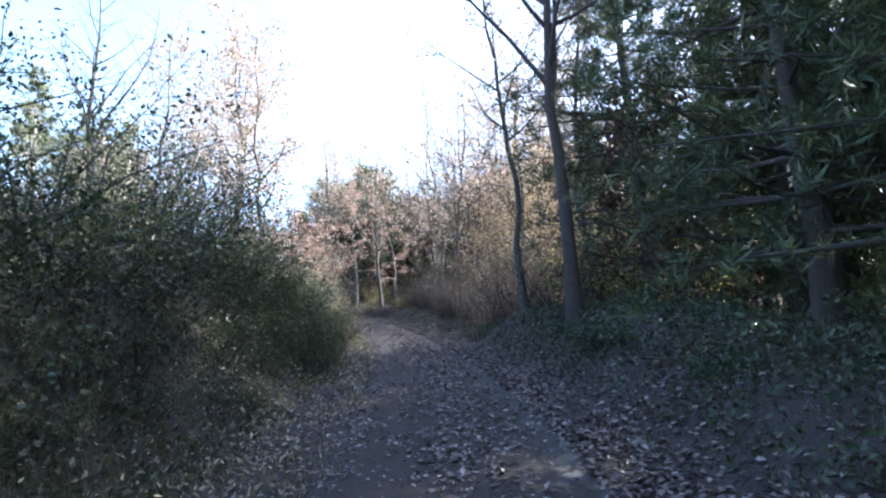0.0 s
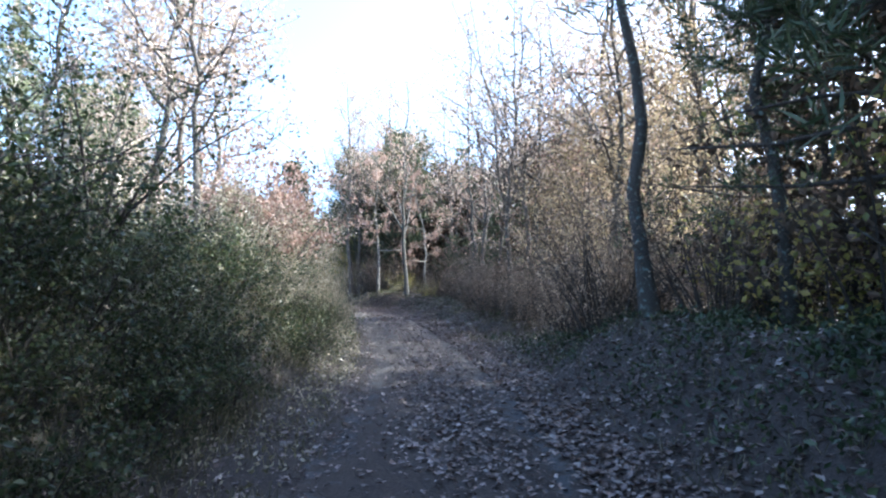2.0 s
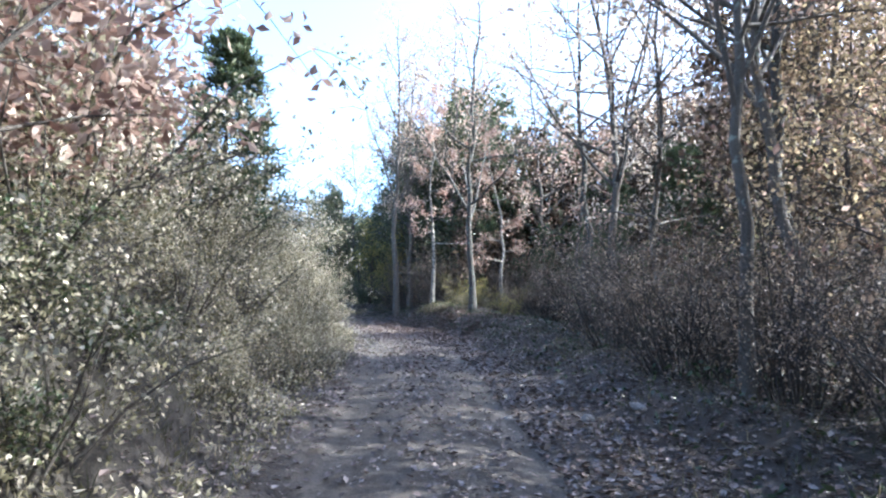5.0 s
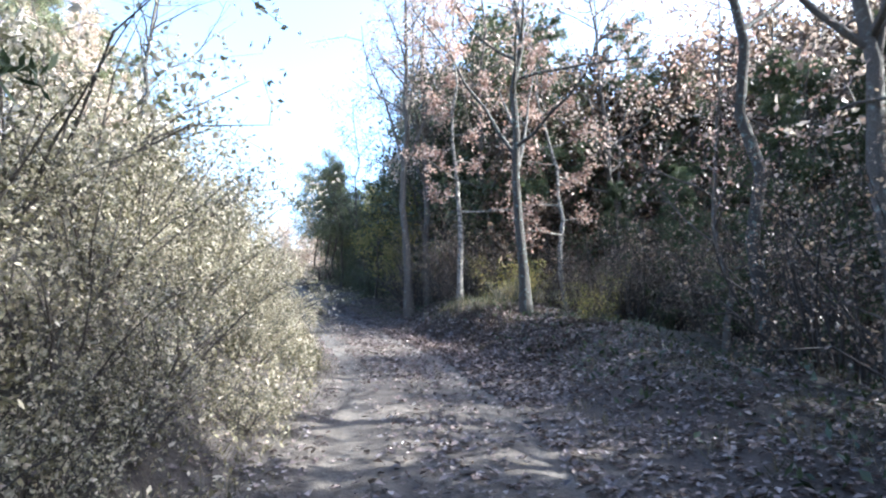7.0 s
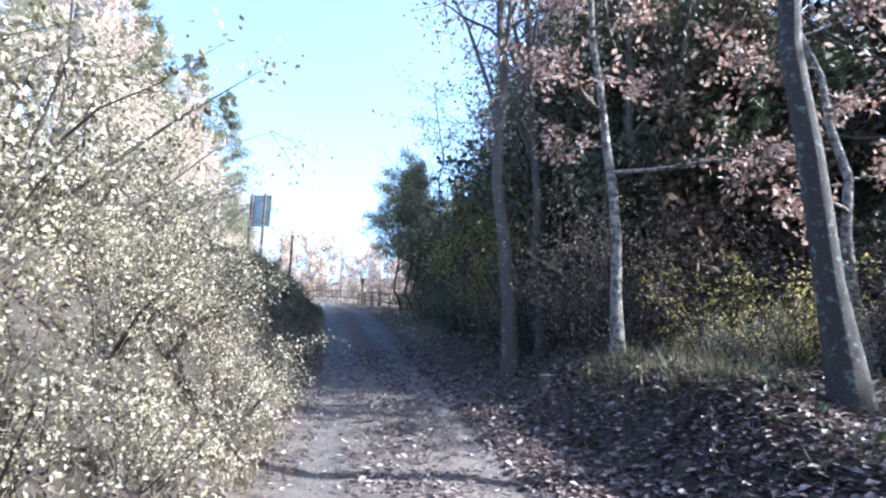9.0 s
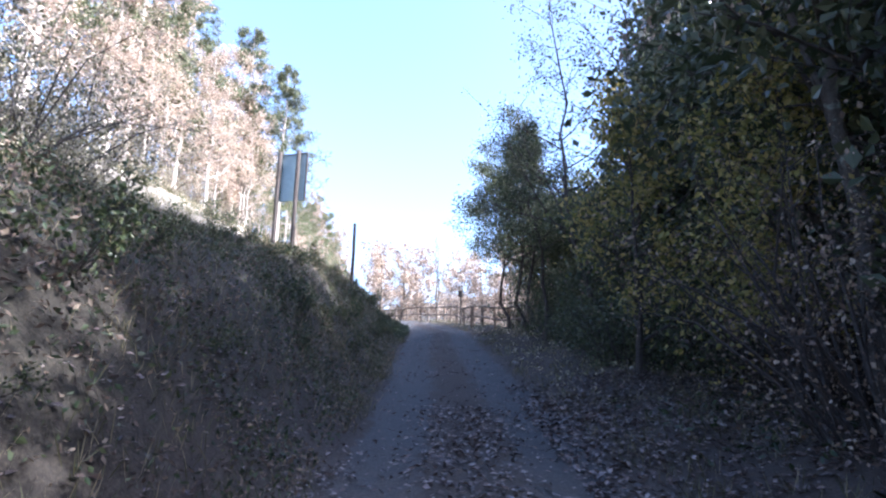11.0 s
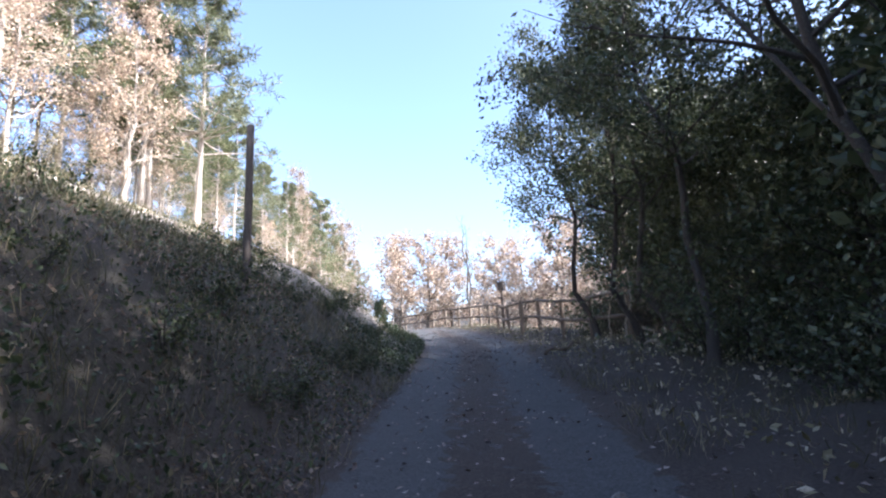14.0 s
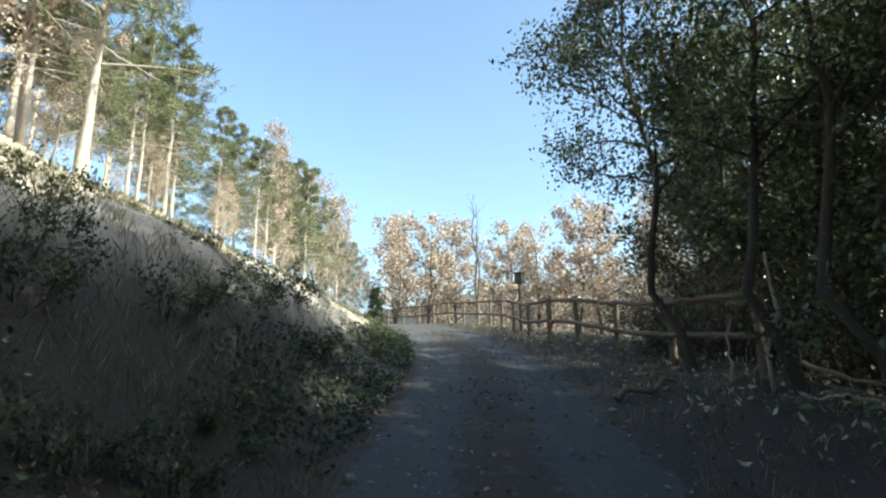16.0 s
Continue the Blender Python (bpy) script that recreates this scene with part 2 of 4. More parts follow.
def profile(s, d):
    """Height over the track's surface."""
    left, right = -d - np.interp(s, [0, 8, 20, 40, 62], [1.95, 1.85, 1.3, 1.0, 1.1]), d - 1.55
    bank = np.interp(s, [-10, 12, 24, 33, 42, 56, 64, 74, 84], [1.5, 1.6, 1.8, 1.7, 2.1, 2.0, 1.5, 0.9, 0.5])
    width = np.interp(s, [0, 20, 40, 60, 80], [1.6, 1.5, 1.7, 1.9, 3.0])
    k = np.interp(s, [-10, 30, 40, 50, 70, 90, 120], [0.12, 0.15, 0.3, 0.46, 0.46, 0.30, 0.1])
    h = np.where(left > 0, bank * smooth(left / width * 0.92) + k * np.clip(left - width, 0, 14) + 0.3 * k * np.clip(left - width - 14, 0, 40), 0)
    mound = np.interp(s, [-20, 2, 8, 14, 20, 30, 34, 37, 40, 44, 60], [0.35, 0.6, 0.9, 0.8, 0.15, 0.2, 0.7, 0.95, 0.6, 0.25, 0.15])
    fall = np.interp(s, [0, 35, 45, 60], [0.0, 0.02, 0.07, 0.10])
    rise = np.interp(s, [50, 75], [0.0, 0.32])
    hr = mound * smooth(right / np.interp(s, [2, 8, 15, 20, 31, 34.5, 37.5, 41], [1.6, 1.3, 1.4, 1.8, 1.8, 1.3, 1.2, 1.8])) * (1 - 0.5 * smooth((right - 1.8) / 2.5)) - fall * np.clip(right - 1.5, 0, 18) + rise * np.clip(right - 22, 0, 60)
    return np.where(left > 0, h, np.where(right > 0, hr, 0))


def left_rut(s):
    """How far the left wheel track lies to the right of the centre line."""
    return np.interp(s, [0, 8, 18], [-1.05, -1.0, -0.58])


def height(x, y):
    x, y = np.atleast_1d(x).astype(float), np.atleast_1d(y).astype(float)
    s, d = along(x, y)
    z = np.interp(s, CS, CP[:, 2]) + profile(s, d)
    off = smooth((np.abs(d - 0.2) - 1.2) / 1.0)
    z += off * (0.30 * value_noise(x * 0.6, y * 0.6, 1) + 0.14 * value_noise(x * 1.3, y * 1.3, 2))
    z += 0.03 * value_noise(x * 1.5, y * 1.5, 4)
    for side in (left_rut(s), 0.95):
        z -= 0.045 * np.exp(-((d - side) / 0.2) ** 2)
    return z


def place(s, d):
    """x, y and the ground's height at s along the track and d to its right."""
    i = int(np.clip(np.searchsorted(CS, s), 0, len(CS) - 1))
    x, y = CP[i, 0] + d * CT[i, 1], CP[i, 1] - d * CT[i, 0]
    return x, y, float(height(x, y)[0])


# ---- mesh building ----
def mesh(name, verts, faces, mats, attrs=None, which=None, flat=False):
    """A mesh from arrays; faces are triangles or quads in one array."""
    me = bpy.data.meshes.new(name)
    verts, faces = np.asarray(verts, np.float32), np.asarray(faces, np.int32)
    me.vertices.add(len(verts))
    me.vertices.foreach_set("co", verts.ravel())
    n = faces.shape[1]
    me.loops.add(faces.size)
    me.loops.foreach_set("vertex_index", faces.ravel())
    me.polygons.add(len(faces))
    me.polygons.foreach_set("loop_start", np.arange(0, faces.size, n, dtype=np.int32))
    me.polygons.foreach_set("loop_total", np.full(len(faces), n, np.int32))
    me.polygons.foreach_set("use_smooth", np.full(len(faces), not flat))
    for m in mats if isinstance(mats, (list, tuple)) else [mats]:
        me.materials.append(m)
    if which is not None:
        me.polygons.foreach_set("material_index", np.asarray(which, np.int32))
    for key, values in (attrs or {}).items():
        a = me.attributes.new(key, "FLOAT", "POINT")
        a.data.foreach_set("value", np.asarray(values, np.float32))
    me.update(calc_edges=True)
    me.validate()
    return me


def part(name, me, parent, label="", kind=""):
    ob = new(name, me)
    ob.parent = parent
    return tagged(ob, label, kind=kind)


class Soup:
    """Gathers quads."""

    def __init__(self):
        self.v, self.f, self.n = [], [], 0

    def add(self, v, f):
        self.v.append(np.asarray(v, float))
        self.f.append(np.asarray(f, int) + self.n)
        self.n += len(self.v[-1])

    def tube(self, pts, radii, sides=6):
        pts = np.asarray(pts, float)
        t = np.gradient(pts, axis=0)
        t /= np.linalg.norm(t, axis=1)[:, None] + 1e-9
        ref = np.array([1.0, 0, 0]) if abs(t[0][0]) < 0.8 else np.array([0, 1.0, 0])
        a = np.cross(t, ref)
        a /= np.linalg.norm(a, axis=1)[:, None] + 1e-9
        b = np.cross(t, a)
        ang = np.arange(sides) * 2 * np.pi / sides
        r = np.asarray(radii, float)[:, None, None]
        v = pts[:, None, :] + r * (np.cos(ang)[None, :, None] * a[:, None, :] + np.sin(ang)[None, :, None] * b[:, None, :])
        n, i, j = len(pts), *np.meshgrid(np.arange(len(pts) - 1), np.arange(sides), indexing="ij")
        j2 = (j + 1) % sides
        f = np.stack([i * sides + j, i * sides + j2, (i + 1) * sides + j2, (i + 1) * sides + j], -1).reshape(-1, 4)
        self.add(v.reshape(-1, 3), f)

    def blades(self, pos, way, side, length, width, cup=0.0):
        """Pointed leaves: four corners each, from pos along way."""
        pos, way, side = (np.asarray(q, float) for q in (pos, way, side))
        L, W = np.asarray(length, float)[:, None], np.asarray(width, float)[:, None]
        up = np.cross(way, side)
        v = np.stack([pos, pos + way * L * 0.45 + side * W * 0.5 + up * cup * W, pos + way * L, pos + way * L * 0.55 - side * W * 0.5 + up * cup * W], 1)
        self.add(v.reshape(-1, 3), np.arange(len(pos) * 4).reshape(-1, 4))

    def box(self, lo, hi):
        x0, y0, z0, x1, y1, z1 = *lo, *hi
        v = [(x0, y0, z0), (x1, y0, z0), (x1, y1, z0), (x0, y1, z0), (x0, y0, z1), (x1, y0, z1), (x1, y1, z1), (x0, y1, z1)]
        self.add(v, [(0, 3, 2, 1), (4, 5, 6, 7), (0, 1, 5, 4), (1, 2, 6, 5), (2, 3, 7, 6), (3, 0, 4, 7)])

    def mesh(self, name, mats, flat=False):
        return mesh(name, np.concatenate(self.v), np.concatenate(self.f), mats, flat=flat)


def units(rng, n):
    v = rng.normal(size=(n, 3))
    return v / (np.linalg.norm(v, axis=1)[:, None] + 1e-9)


def scatter_leaves(soup, rng, pts, each, spread, length, slim=0.6, hang=0.3, cup=0.15):
    """Leaves round the points."""
    p = np.repeat(np.asarray(pts, float), each, axis=0)
    n = len(p)
    p = p + units(rng, n) * spread * rng.random((n, 1)) ** 0.6
    w = units(rng, n) + np.array([0, 0, -hang])
    w /= np.linalg.norm(w, axis=1)[:, None]
    s = np.cross(w, units(rng, n))
    s /= np.linalg.norm(s, axis=1)[:, None] + 1e-9
    L = length * rng.uniform(0.6, 1.25, n)
    soup.blades(p, w, s, L, L * slim, cup)


def curve(rng, start, way, length, n, bend=0.15, lift=0.0, droop=0.0):
    """Points of a limb that wanders."""
    p, w = [np.array(start, float)], np.array(way, float)
    w /= np.linalg.norm(w)
    for i in range(n):
        w = w + rng.normal(size=3) * bend + np.array([0, 0, lift - droop * i / n])
        w /= np.linalg.norm(w)
        p.append(p[-1] + w * length / n)
    return np.array(p)


def broadleaf(rng, tall, thick, first=0.35, limbs=18, reach=0.3, rise=0.5, twigs=5, each=10, leaf=0.11, spread=0.3, lean=(0, 0), wob=0.035, droop=0.0, forks=0, lift=0.05):
    """Wood and leaves of one tree, as two soups."""
    wood, leaves = Soup(), Soup()
    n = 12
    hts = np.linspace(0, 1, n + 1)
    walk_x = np.cumsum(np.r_[0, rng.normal(size=n) * wob]) * tall * 0.3
    walk_y = np.cumsum(np.r_[0, rng.normal(size=n) * wob]) * tall * 0.3
    trunk = np.stack([walk_x + lean[0] * tall * hts ** 1.3, walk_y + lean[1] * tall * hts ** 1.3, hts * tall], 1)
    rad = thick * (1 - 0.86 * hts ** 0.9) * (1 + 0.55 * np.exp(-hts * tall / 0.22))
    trunk[0, 2] -= 0.35
    wood.tube(trunk, rad, 9)
    tips = []
    for k in range(limbs + forks):
        h = first + (0.97 - first) * (k + rng.random()) / (limbs + forks)
        fork = k < forks
        base = np.array([np.interp(h, hts, trunk[:, i]) for i in range(3)])
        r = np.interp(h, hts, rad)
        a = k * 2.4 + rng.uniform(-0.5, 0.5)
        up = rise * rng.uniform(0.5, 1.4) + (1.4 if fork else 0)
        length = tall * reach * (1.25 - 0.85 * (h - first) / (1 - first)) * rng.uniform(0.6, 1.2) * (1.7 if fork else 1)
        limb = curve(rng, base, (math.cos(a), math.sin(a), up), length, 6, 0.13, lift, droop)
        lr = min(r * 0.6, 0.012 + length * 0.014)
        wood.tube(limb, lr * np.linspace(1, 0.2, 7), 5)
        for j in range(twigs):
            u = rng.uniform(0.25, 1.0)
            q = np.array([np.interp(u * 6, np.arange(7), limb[:, i]) for i in range(3)])
            w = limb[min(6, int(u * 6) + 1)] - limb[min(5, int(u * 6))]
            w = w / (np.linalg.norm(w) + 1e-9) + rng.normal(size=3) * 0.7 + np.array([0, 0, -droop * 1.5])
            tw = curve(rng, q, w, length * rng.uniform(0.25, 0.5), 3, 0.2, 0, droop * 2)
            wood.tube(tw[[0, 1, 3]], lr * 0.35 * np.linspace(1, 0.25, 3), 3)
            tips += [tw[1], tw[2], tw[3]]
    if each:
        scatter_leaves(leaves, rng, tips, each, spread, leaf, hang=0.3 + droop * 3)
    return wood, leaves


def pine(rng, tall, thick, first=0.35, whorls=16, reach=0.22, each=9, tuft=0.17, lean=(0, 0), bare=0.12, slim=0.22):
    """Wood and needles of one pine: whorls of level limbs, tufts of needles."""
    wood, leaves = Soup(), Soup()
    hts = np.linspace(0, 1, 11)
    trunk = np.stack([lean[0] * tall * hts, lean[1] * tall * hts, hts * tall], 1) + np.c_[rng.normal(size=(11, 2)) * 0.03, np.zeros(11)]
    rad = thick * (1 - 0.88 * hts) * (1 + 0.4 * np.exp(-hts * tall / 0.25))
    trunk[0, 2] -= 0.35
    wood.tube(trunk, rad, 9)
    tips = []
    for k in range(whorls):
        h = first + (0.98 - first) * (k + rng.uniform(0, 0.6)) / whorls
        base = np.array([np.interp(h, hts, trunk[:, i]) for i in range(3)])
        for m in range(int(rng.integers(3, 6))):
            a = rng.uniform(0, 6.283)
            length = tall * reach * (1.1 - 0.9 * (h - first) / (1 - first)) * rng.uniform(0.6, 1.15)
            limb = curve(rng, base, (math.cos(a), math.sin(a), 0.25 - 0.3 * (1 - h)), length, 4, 0.1, 0.03)
            wood.tube(limb, np.linspace(0.009 + length * 0.011, 0.004, 5), 4)
            if h < first + bare and rng.random() < 0.55:
                continue
            for j in range(5):
                u = rng.uniform(0.35, 1)
                q = np.array([np.interp(u * 4, np.arange(5), limb[:, i]) for i in range(3)])
                w = limb[4] - limb[1]
                w = w / (np.linalg.norm(w) + 1e-9) + rng.normal(size=3) * 0.6
                tw = curve(rng, q, w, length * 0.28, 2, 0.2, 0.05)
                tips += [tw[0], tw[1], tw[2]]
    p = np.repeat(np.array(tips), each, axis=0)
    n = len(p)
    w = units(rng, n) + np.array([0, 0, 0.35])
    w /= np.linalg.norm(w, axis=1)[:, None]
    s = np.cross(w, units(rng, n))
    s /= np.linalg.norm(s, axis=1)[:, None] + 1e-9
    L = tuft * rng.uniform(0.6, 1.3, n)
    leaves.blades(p + units(rng, n) * 0.07, w, s, L, L * slim)
    return wood, leaves


def shrub(rng, tall, wide, stems=16, each=10, leaf=0.07, spread=0.22, slim=0.65, arch=0.12, twigs=5):
    """Wood and leaves of a bush with arching stems."""
    wood, leaves = Soup(), Soup()
    tips = []
    for k in range(stems):
        a, out = rng.uniform(0, 6.283), rng.random() ** 0.7
        start = np.array([math.cos(a), math.sin(a), 0]) * wide * 0.25 * out + np.array([0, 0, -0.15])
        length = tall * rng.uniform(0.6, 1.15)
        st = curve(rng, start, (math.cos(a) * wide / tall * out, math.sin(a) * wide / tall * out, 1.0), length, 6, 0.14, 0, arch)
        wood.tube(st[[0, 2, 4, 6]], np.linspace(0.007 + 0.006 * tall, 0.003, 4), 4)
        for j in range(twigs):
            u = rng.uniform(0.12, 1)
            q = np.array([np.interp(u * 6, np.arange(7), st[:, i]) for i in range(3)])
            tw = curve(rng, q, (st[-1] - st[0]) / length + rng.normal(size=3) * 0.9, length * rng.uniform(0.2, 0.38), 3, 0.25, 0, arch)
            wood.tube(tw[[0, 1, 3]], np.linspace(0.005, 0.002, 3), 3)
            tips += [tw[1], tw[2], tw[3]]
    if each:
        scatter_leaves(leaves, rng, tips, each, spread, leaf, slim)
    return wood, leaves


def plant(name, soups, mats, label, category, group=""):
    """An Empty at the base with its trunk and crown (or stems and foliage)."""
    top = tagged(new(name), label, category, group)
    words = ("stem", "foliage") if category in ("bush", "shrub") else ("trunk", "crown")
    part(words[0], soups[0].mesh(words[0], mats[0]), top)
    if soups[1].n:
        part(words[1], soups[1].mesh(words[1], mats[1], flat=True), top)
    return top


STANDING = set()


def stand(ob, spots):
    """Puts a plant at the first spot (s, d, turn, size, tilts) and copies of it at the others; a plant that stands already is copied to all."""
    for s, d, turn, size, *tilt in spots:
        x, y, z = place(s, d)
        m = pose(x, y, z - 0.04, *(tilt or (0, 0)), turn)
        if ob.name not in STANDING:
            STANDING.add(ob.name)
            ob.matrix_basis = m @ Matrix.Diagonal((size, size, size, 1))
        else:
            k = size / ob.scale[0]
            copy_thing(ob, m @ Matrix.Diagonal((k, k, k, 1)))


# ---- ground ----
def axis(lo, hi, step, far):
    """Grid lines: even between lo and hi, ever wider beyond."""
    mid = np.arange(lo, hi + step / 2, step)
    grow_out = step * np.cumsum(1.16 ** np.arange(1, 60))
    grow_out = grow_out[grow_out < far]
    return np.r_[lo - grow_out[::-1], mid, hi + grow_out]


def build_ground():
    gx, gy = axis(-27, 6, 0.2, 2500), axis(-4, 63, 0.2, 2500)
    X, Y = np.meshgrid(gx, gy, indexing="xy")
    x, y = X.ravel(), Y.ravel()
    z = height(x, y)
    s, d = along(x, y)
    n, m = len(gx), len(gy)
    i, j = np.meshgrid(np.arange(m - 1), np.arange(n - 1), indexing="ij")
    f = np.stack([i * n + j, i * n + j + 1, (i + 1) * n + j + 1, (i + 1) * n + j], -1).reshape(-1, 4)
    rut = np.exp(-((d - left_rut(s)) / 0.3) ** 2) + np.exp(-((d - 0.95) / 0.3) ** 2) + 0.35 * np.exp(-((d - 0.2) / 1.3) ** 4)
    rut *= np.interp(s, [0, 30, 40, 52], [0.45, 0.5, 0.8, 1.1])
    verge = np.maximum(smooth((-d - np.interp(s, [8, 20], [1.8, 1.15])) / 0.8), smooth((d - 2.2) / 1.5))
    # pale sand, brightened for sun; its lower edge follows the shadow's edge
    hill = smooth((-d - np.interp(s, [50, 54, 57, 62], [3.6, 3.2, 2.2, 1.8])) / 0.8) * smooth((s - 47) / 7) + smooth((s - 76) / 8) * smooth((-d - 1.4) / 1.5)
    # the sunlit stretch, s 14 to 45, takes the paler track colour
    ob = new("ground", mesh("ground", np.stack([x, y, z], 1), f, GROUND, {"rut": rut, "verge": verge, "sunned": smooth((s - 14) / 5) * (1 - smooth((s - 41) / 4)) * (1 - smooth((np.abs(d - 0.1) - 1.0) / 0.8)), "hill": np.clip(hill, 0, 1) * np.clip(1.0 + 1.1 * value_noise(x * 0.9, y * 0.9, 71) + 0.9 * value_noise(x * 2.7, y * 2.7, 72), 0.1, 1)}))
    tagged(ob, "unsurfaced forest track with leaf litter between grassy banks", "ground", kind="structure")


build_ground()


def beside(s, d):
    """x and y at s along the track and d to its right."""
    return np.interp(s, CS, CP[:, 0]) + d * np.interp(s, CS, CT[:, 1]), np.interp(s, CS, CP[:, 1]) - d * np.interp(s, CS, CT[:, 0])


def litter(name, seed, count, s_range, d_of, size, label):
    """Fallen leaves lying on the ground."""
    rng = np.random.default_rng(seed)
    s, d = rng.uniform(*s_range, count), d_of(rng, count)
    x, y = beside(s, d)
    keep = value_noise(x * 1.3, y * 1.3, 8) + value_noise(x * 4, y * 4, 9) * 0.6 > rng.uniform(-0.75, 0.35, count)
    x, y = x[keep], y[keep]
    n = len(x)
    p = np.stack([x, y, height(x, y) + rng.uniform(0.008, 0.035, n)], 1)
    a = rng.uniform(0, 6.283, n)
    w = np.stack([np.cos(a), np.sin(a), rng.normal(size=n) * 0.3], 1)
    w /= np.linalg.norm(w, axis=1)[:, None]
    sd = np.cross(np.stack([rng.normal(size=n) * 0.3, rng.normal(size=n) * 0.3, np.ones(n)], 1), w)
    sd /= np.linalg.norm(sd, axis=1)[:, None]
    soup = Soup()
    L = size * rng.uniform(0.55, 1.3, n)
    soup.blades(p, w, sd, L, L * rng.uniform(0.5, 0.8, n), 0.18)
    tagged(new(name, soup.mesh(name, LITTER, flat=True)), label, "leaf litter", kind="stuff")


litter("leaf_litter", 1, 24000, (-3, 46), lambda r, n: np.clip(r.normal(0.2, 0.42, n), -1.2, 1.6), 0.06, "brown fallen leaves lying along the middle of the track")
litter("leaf_litter", 2, 105000, (-1, 48), lambda r, n: 1.0 + 3.6 * r.random(n) ** 1.3, 0.064, "brown fallen leaves heaped on the verge under the trees")
litter("leaf_litter", 3, 24000, (-3, 44), lambda r, n: -r.uniform(0.7, 2.3, n), 0.055, "brown fallen leaves at the foot of the bank")
litter("leaf_litter", 4, 9000, (44, 74), lambda r, n: r.uniform(-1.5, 4.5, n), 0.05, "scattered fallen leaves on the upper track")
litter("leaf_litter", 6, 5000, (58, 80), lambda r, n: -r.uniform(2.2, 8.0, n), 0.05, "brown leaves strewn over the sandy slope")
litter("leaf_litter", 5, 24000, (32, 40), lambda r, n: r.uniform(1.2, 3.9, n), 0.068, "dry leaves drifted over the low mound by the saplings")


def grass(name, seed, count, s_range, d_of, tall, label, tuft=14):
    rng = np.random.default_rng(seed)
    s, d = rng.uniform(*s_range, count), d_of(rng, count)
    x, y = beside(s, d)
    keep = value_noise(x * 0.9, y * 0.9, 12) > rng.uniform(-0.5, 0.25, count)
    x, y = np.repeat(x[keep], tuft), np.repeat(y[keep], tuft)
    n = len(x)
    x, y = x + rng.normal(size=n) * 0.07, y + rng.normal(size=n) * 0.07
    p = np.stack([x, y, height(x, y) - 0.01], 1)
    w = np.stack([rng.normal(size=n) * 0.45, rng.normal(size=n) * 0.45, np.ones(n)], 1)
    w /= np.linalg.norm(w, axis=1)[:, None]
    sd = np.cross(w, units(rng, n))
    sd /= np.linalg.norm(sd, axis=1)[:, None]
    L = tall * rng.uniform(0.4, 1.3, n)
    soup = Soup()
    soup.blades(p, w, sd, L, 0.004 + 0.012 * L)
    tagged(new(name, soup.mesh(name, GRASS, flat=True)), label, "grass", kind="stuff")


grass("grass", 21, 1500, (-2, 34), lambda r, n: -r.uniform(0.95, 2.8, n), 0.15, "dry grass and weeds on the bank beside the track", 12)
grass("grass", 20, 1600, (-2, 17), lambda r, n: -r.uniform(1.7, 3.2, n), 0.2, "long dark grass on the shaded bank", 12)
grass("grass", 22, 4200, (32, 58), lambda r, n: -r.uniform(0.95, 4.0, n), 0.17, "dry yellowish grass on the steep bank", 11)
grass("grass", 23, 1100, (-2, 40), lambda r, n: r.uniform(1.5, 4.5, n), 0.16, "sparse grass on the shaded verge")
grass("grass", 24, 900, (40, 80), lambda r, n: r.uniform(1.4, 3.6, n), 0.18, "grass tufts under the fence")
grass("grass", 26, 110, (35.2, 37.6), lambda r, n: r.uniform(2.2, 3.2, n), 0.2, "pale dry grass clump on the verge by the saplings", 16)
grass("grass", 27, 1500, (45, 60), lambda r, n: -r.uniform(3.4, 9.0, n), 0.2, "dry straw-coloured grass along the top of the bank", 12)
grass("grass", 28, 2600, (56, 76), lambda r, n: -r.uniform(1.7, 5.5, n), 0.14, "short dry grass on the sandy slope", 10)
grass("grass", 25, 900, (60, 95), lambda r, n: -r.uniform(3.6, 14.0, n), 0.2, "straw-coloured grass on the sunny slope")


def herbs(name, seed, count, s_range, d_of, size, rise, mat, label):
    """Small leaves and stalks standing close over the ground, in clumps."""
    rng = rnd(seed)
    s, d = rng.uniform(*s_range, count), d_of(rng, count)
    x, y = beside(s, d)
    dense = value_noise(x * 1.1, y * 1.1, 31) + 0.7 * value_noise(x * 3.3, y * 3.3, 32)
    keep = dense > rng.uniform(-0.6, 0.3, count)
    x, y, dense = x[keep], y[keep], dense[keep]
    n = len(x)
    p = np.stack([x, y, height(x, y) + rng.random(n) * rise * np.clip(0.5 + dense, 0.1, 1.2)], 1)
    w = units(rng, n)
    sd = np.cross(w, units(rng, n))
    sd /= np.linalg.norm(sd, axis=1)[:, None]
    L = size * rng.uniform(0.5, 1.4, n)
    soup = Soup()
    soup.blades(p, w, sd, L, L * rng.uniform(0.25, 0.6, n), 0.1)
    tagged(new(name, soup.mesh(name, mat, flat=True)), label, "undergrowth", kind="stuff")


def rnd(seed):
    return np.random.default_rng(seed)


herbs("undergrowth", 86, 32000, (18, 39), lambda r, n: -r.uniform(1.0, 2.6, n), 0.046, 0.5, LEAF_SCRUB, "tangled leafy undergrowth at the foot of the sunny bank")
herbs("undergrowth", 81, 22000, (-1, 36), lambda r, n: -r.uniform(1.0, 2.9, n), 0.05, 0.35, LEAF_SCRUB, "leafy undergrowth covering the foot of the bank")
herbs("undergrowth", 80, 26000, (-2, 17), lambda r, n: -r.uniform(1.75, 3.6, n), 0.055, 0.4, LEAF_GREEN, "low green weeds and brambles covering the shaded bank")
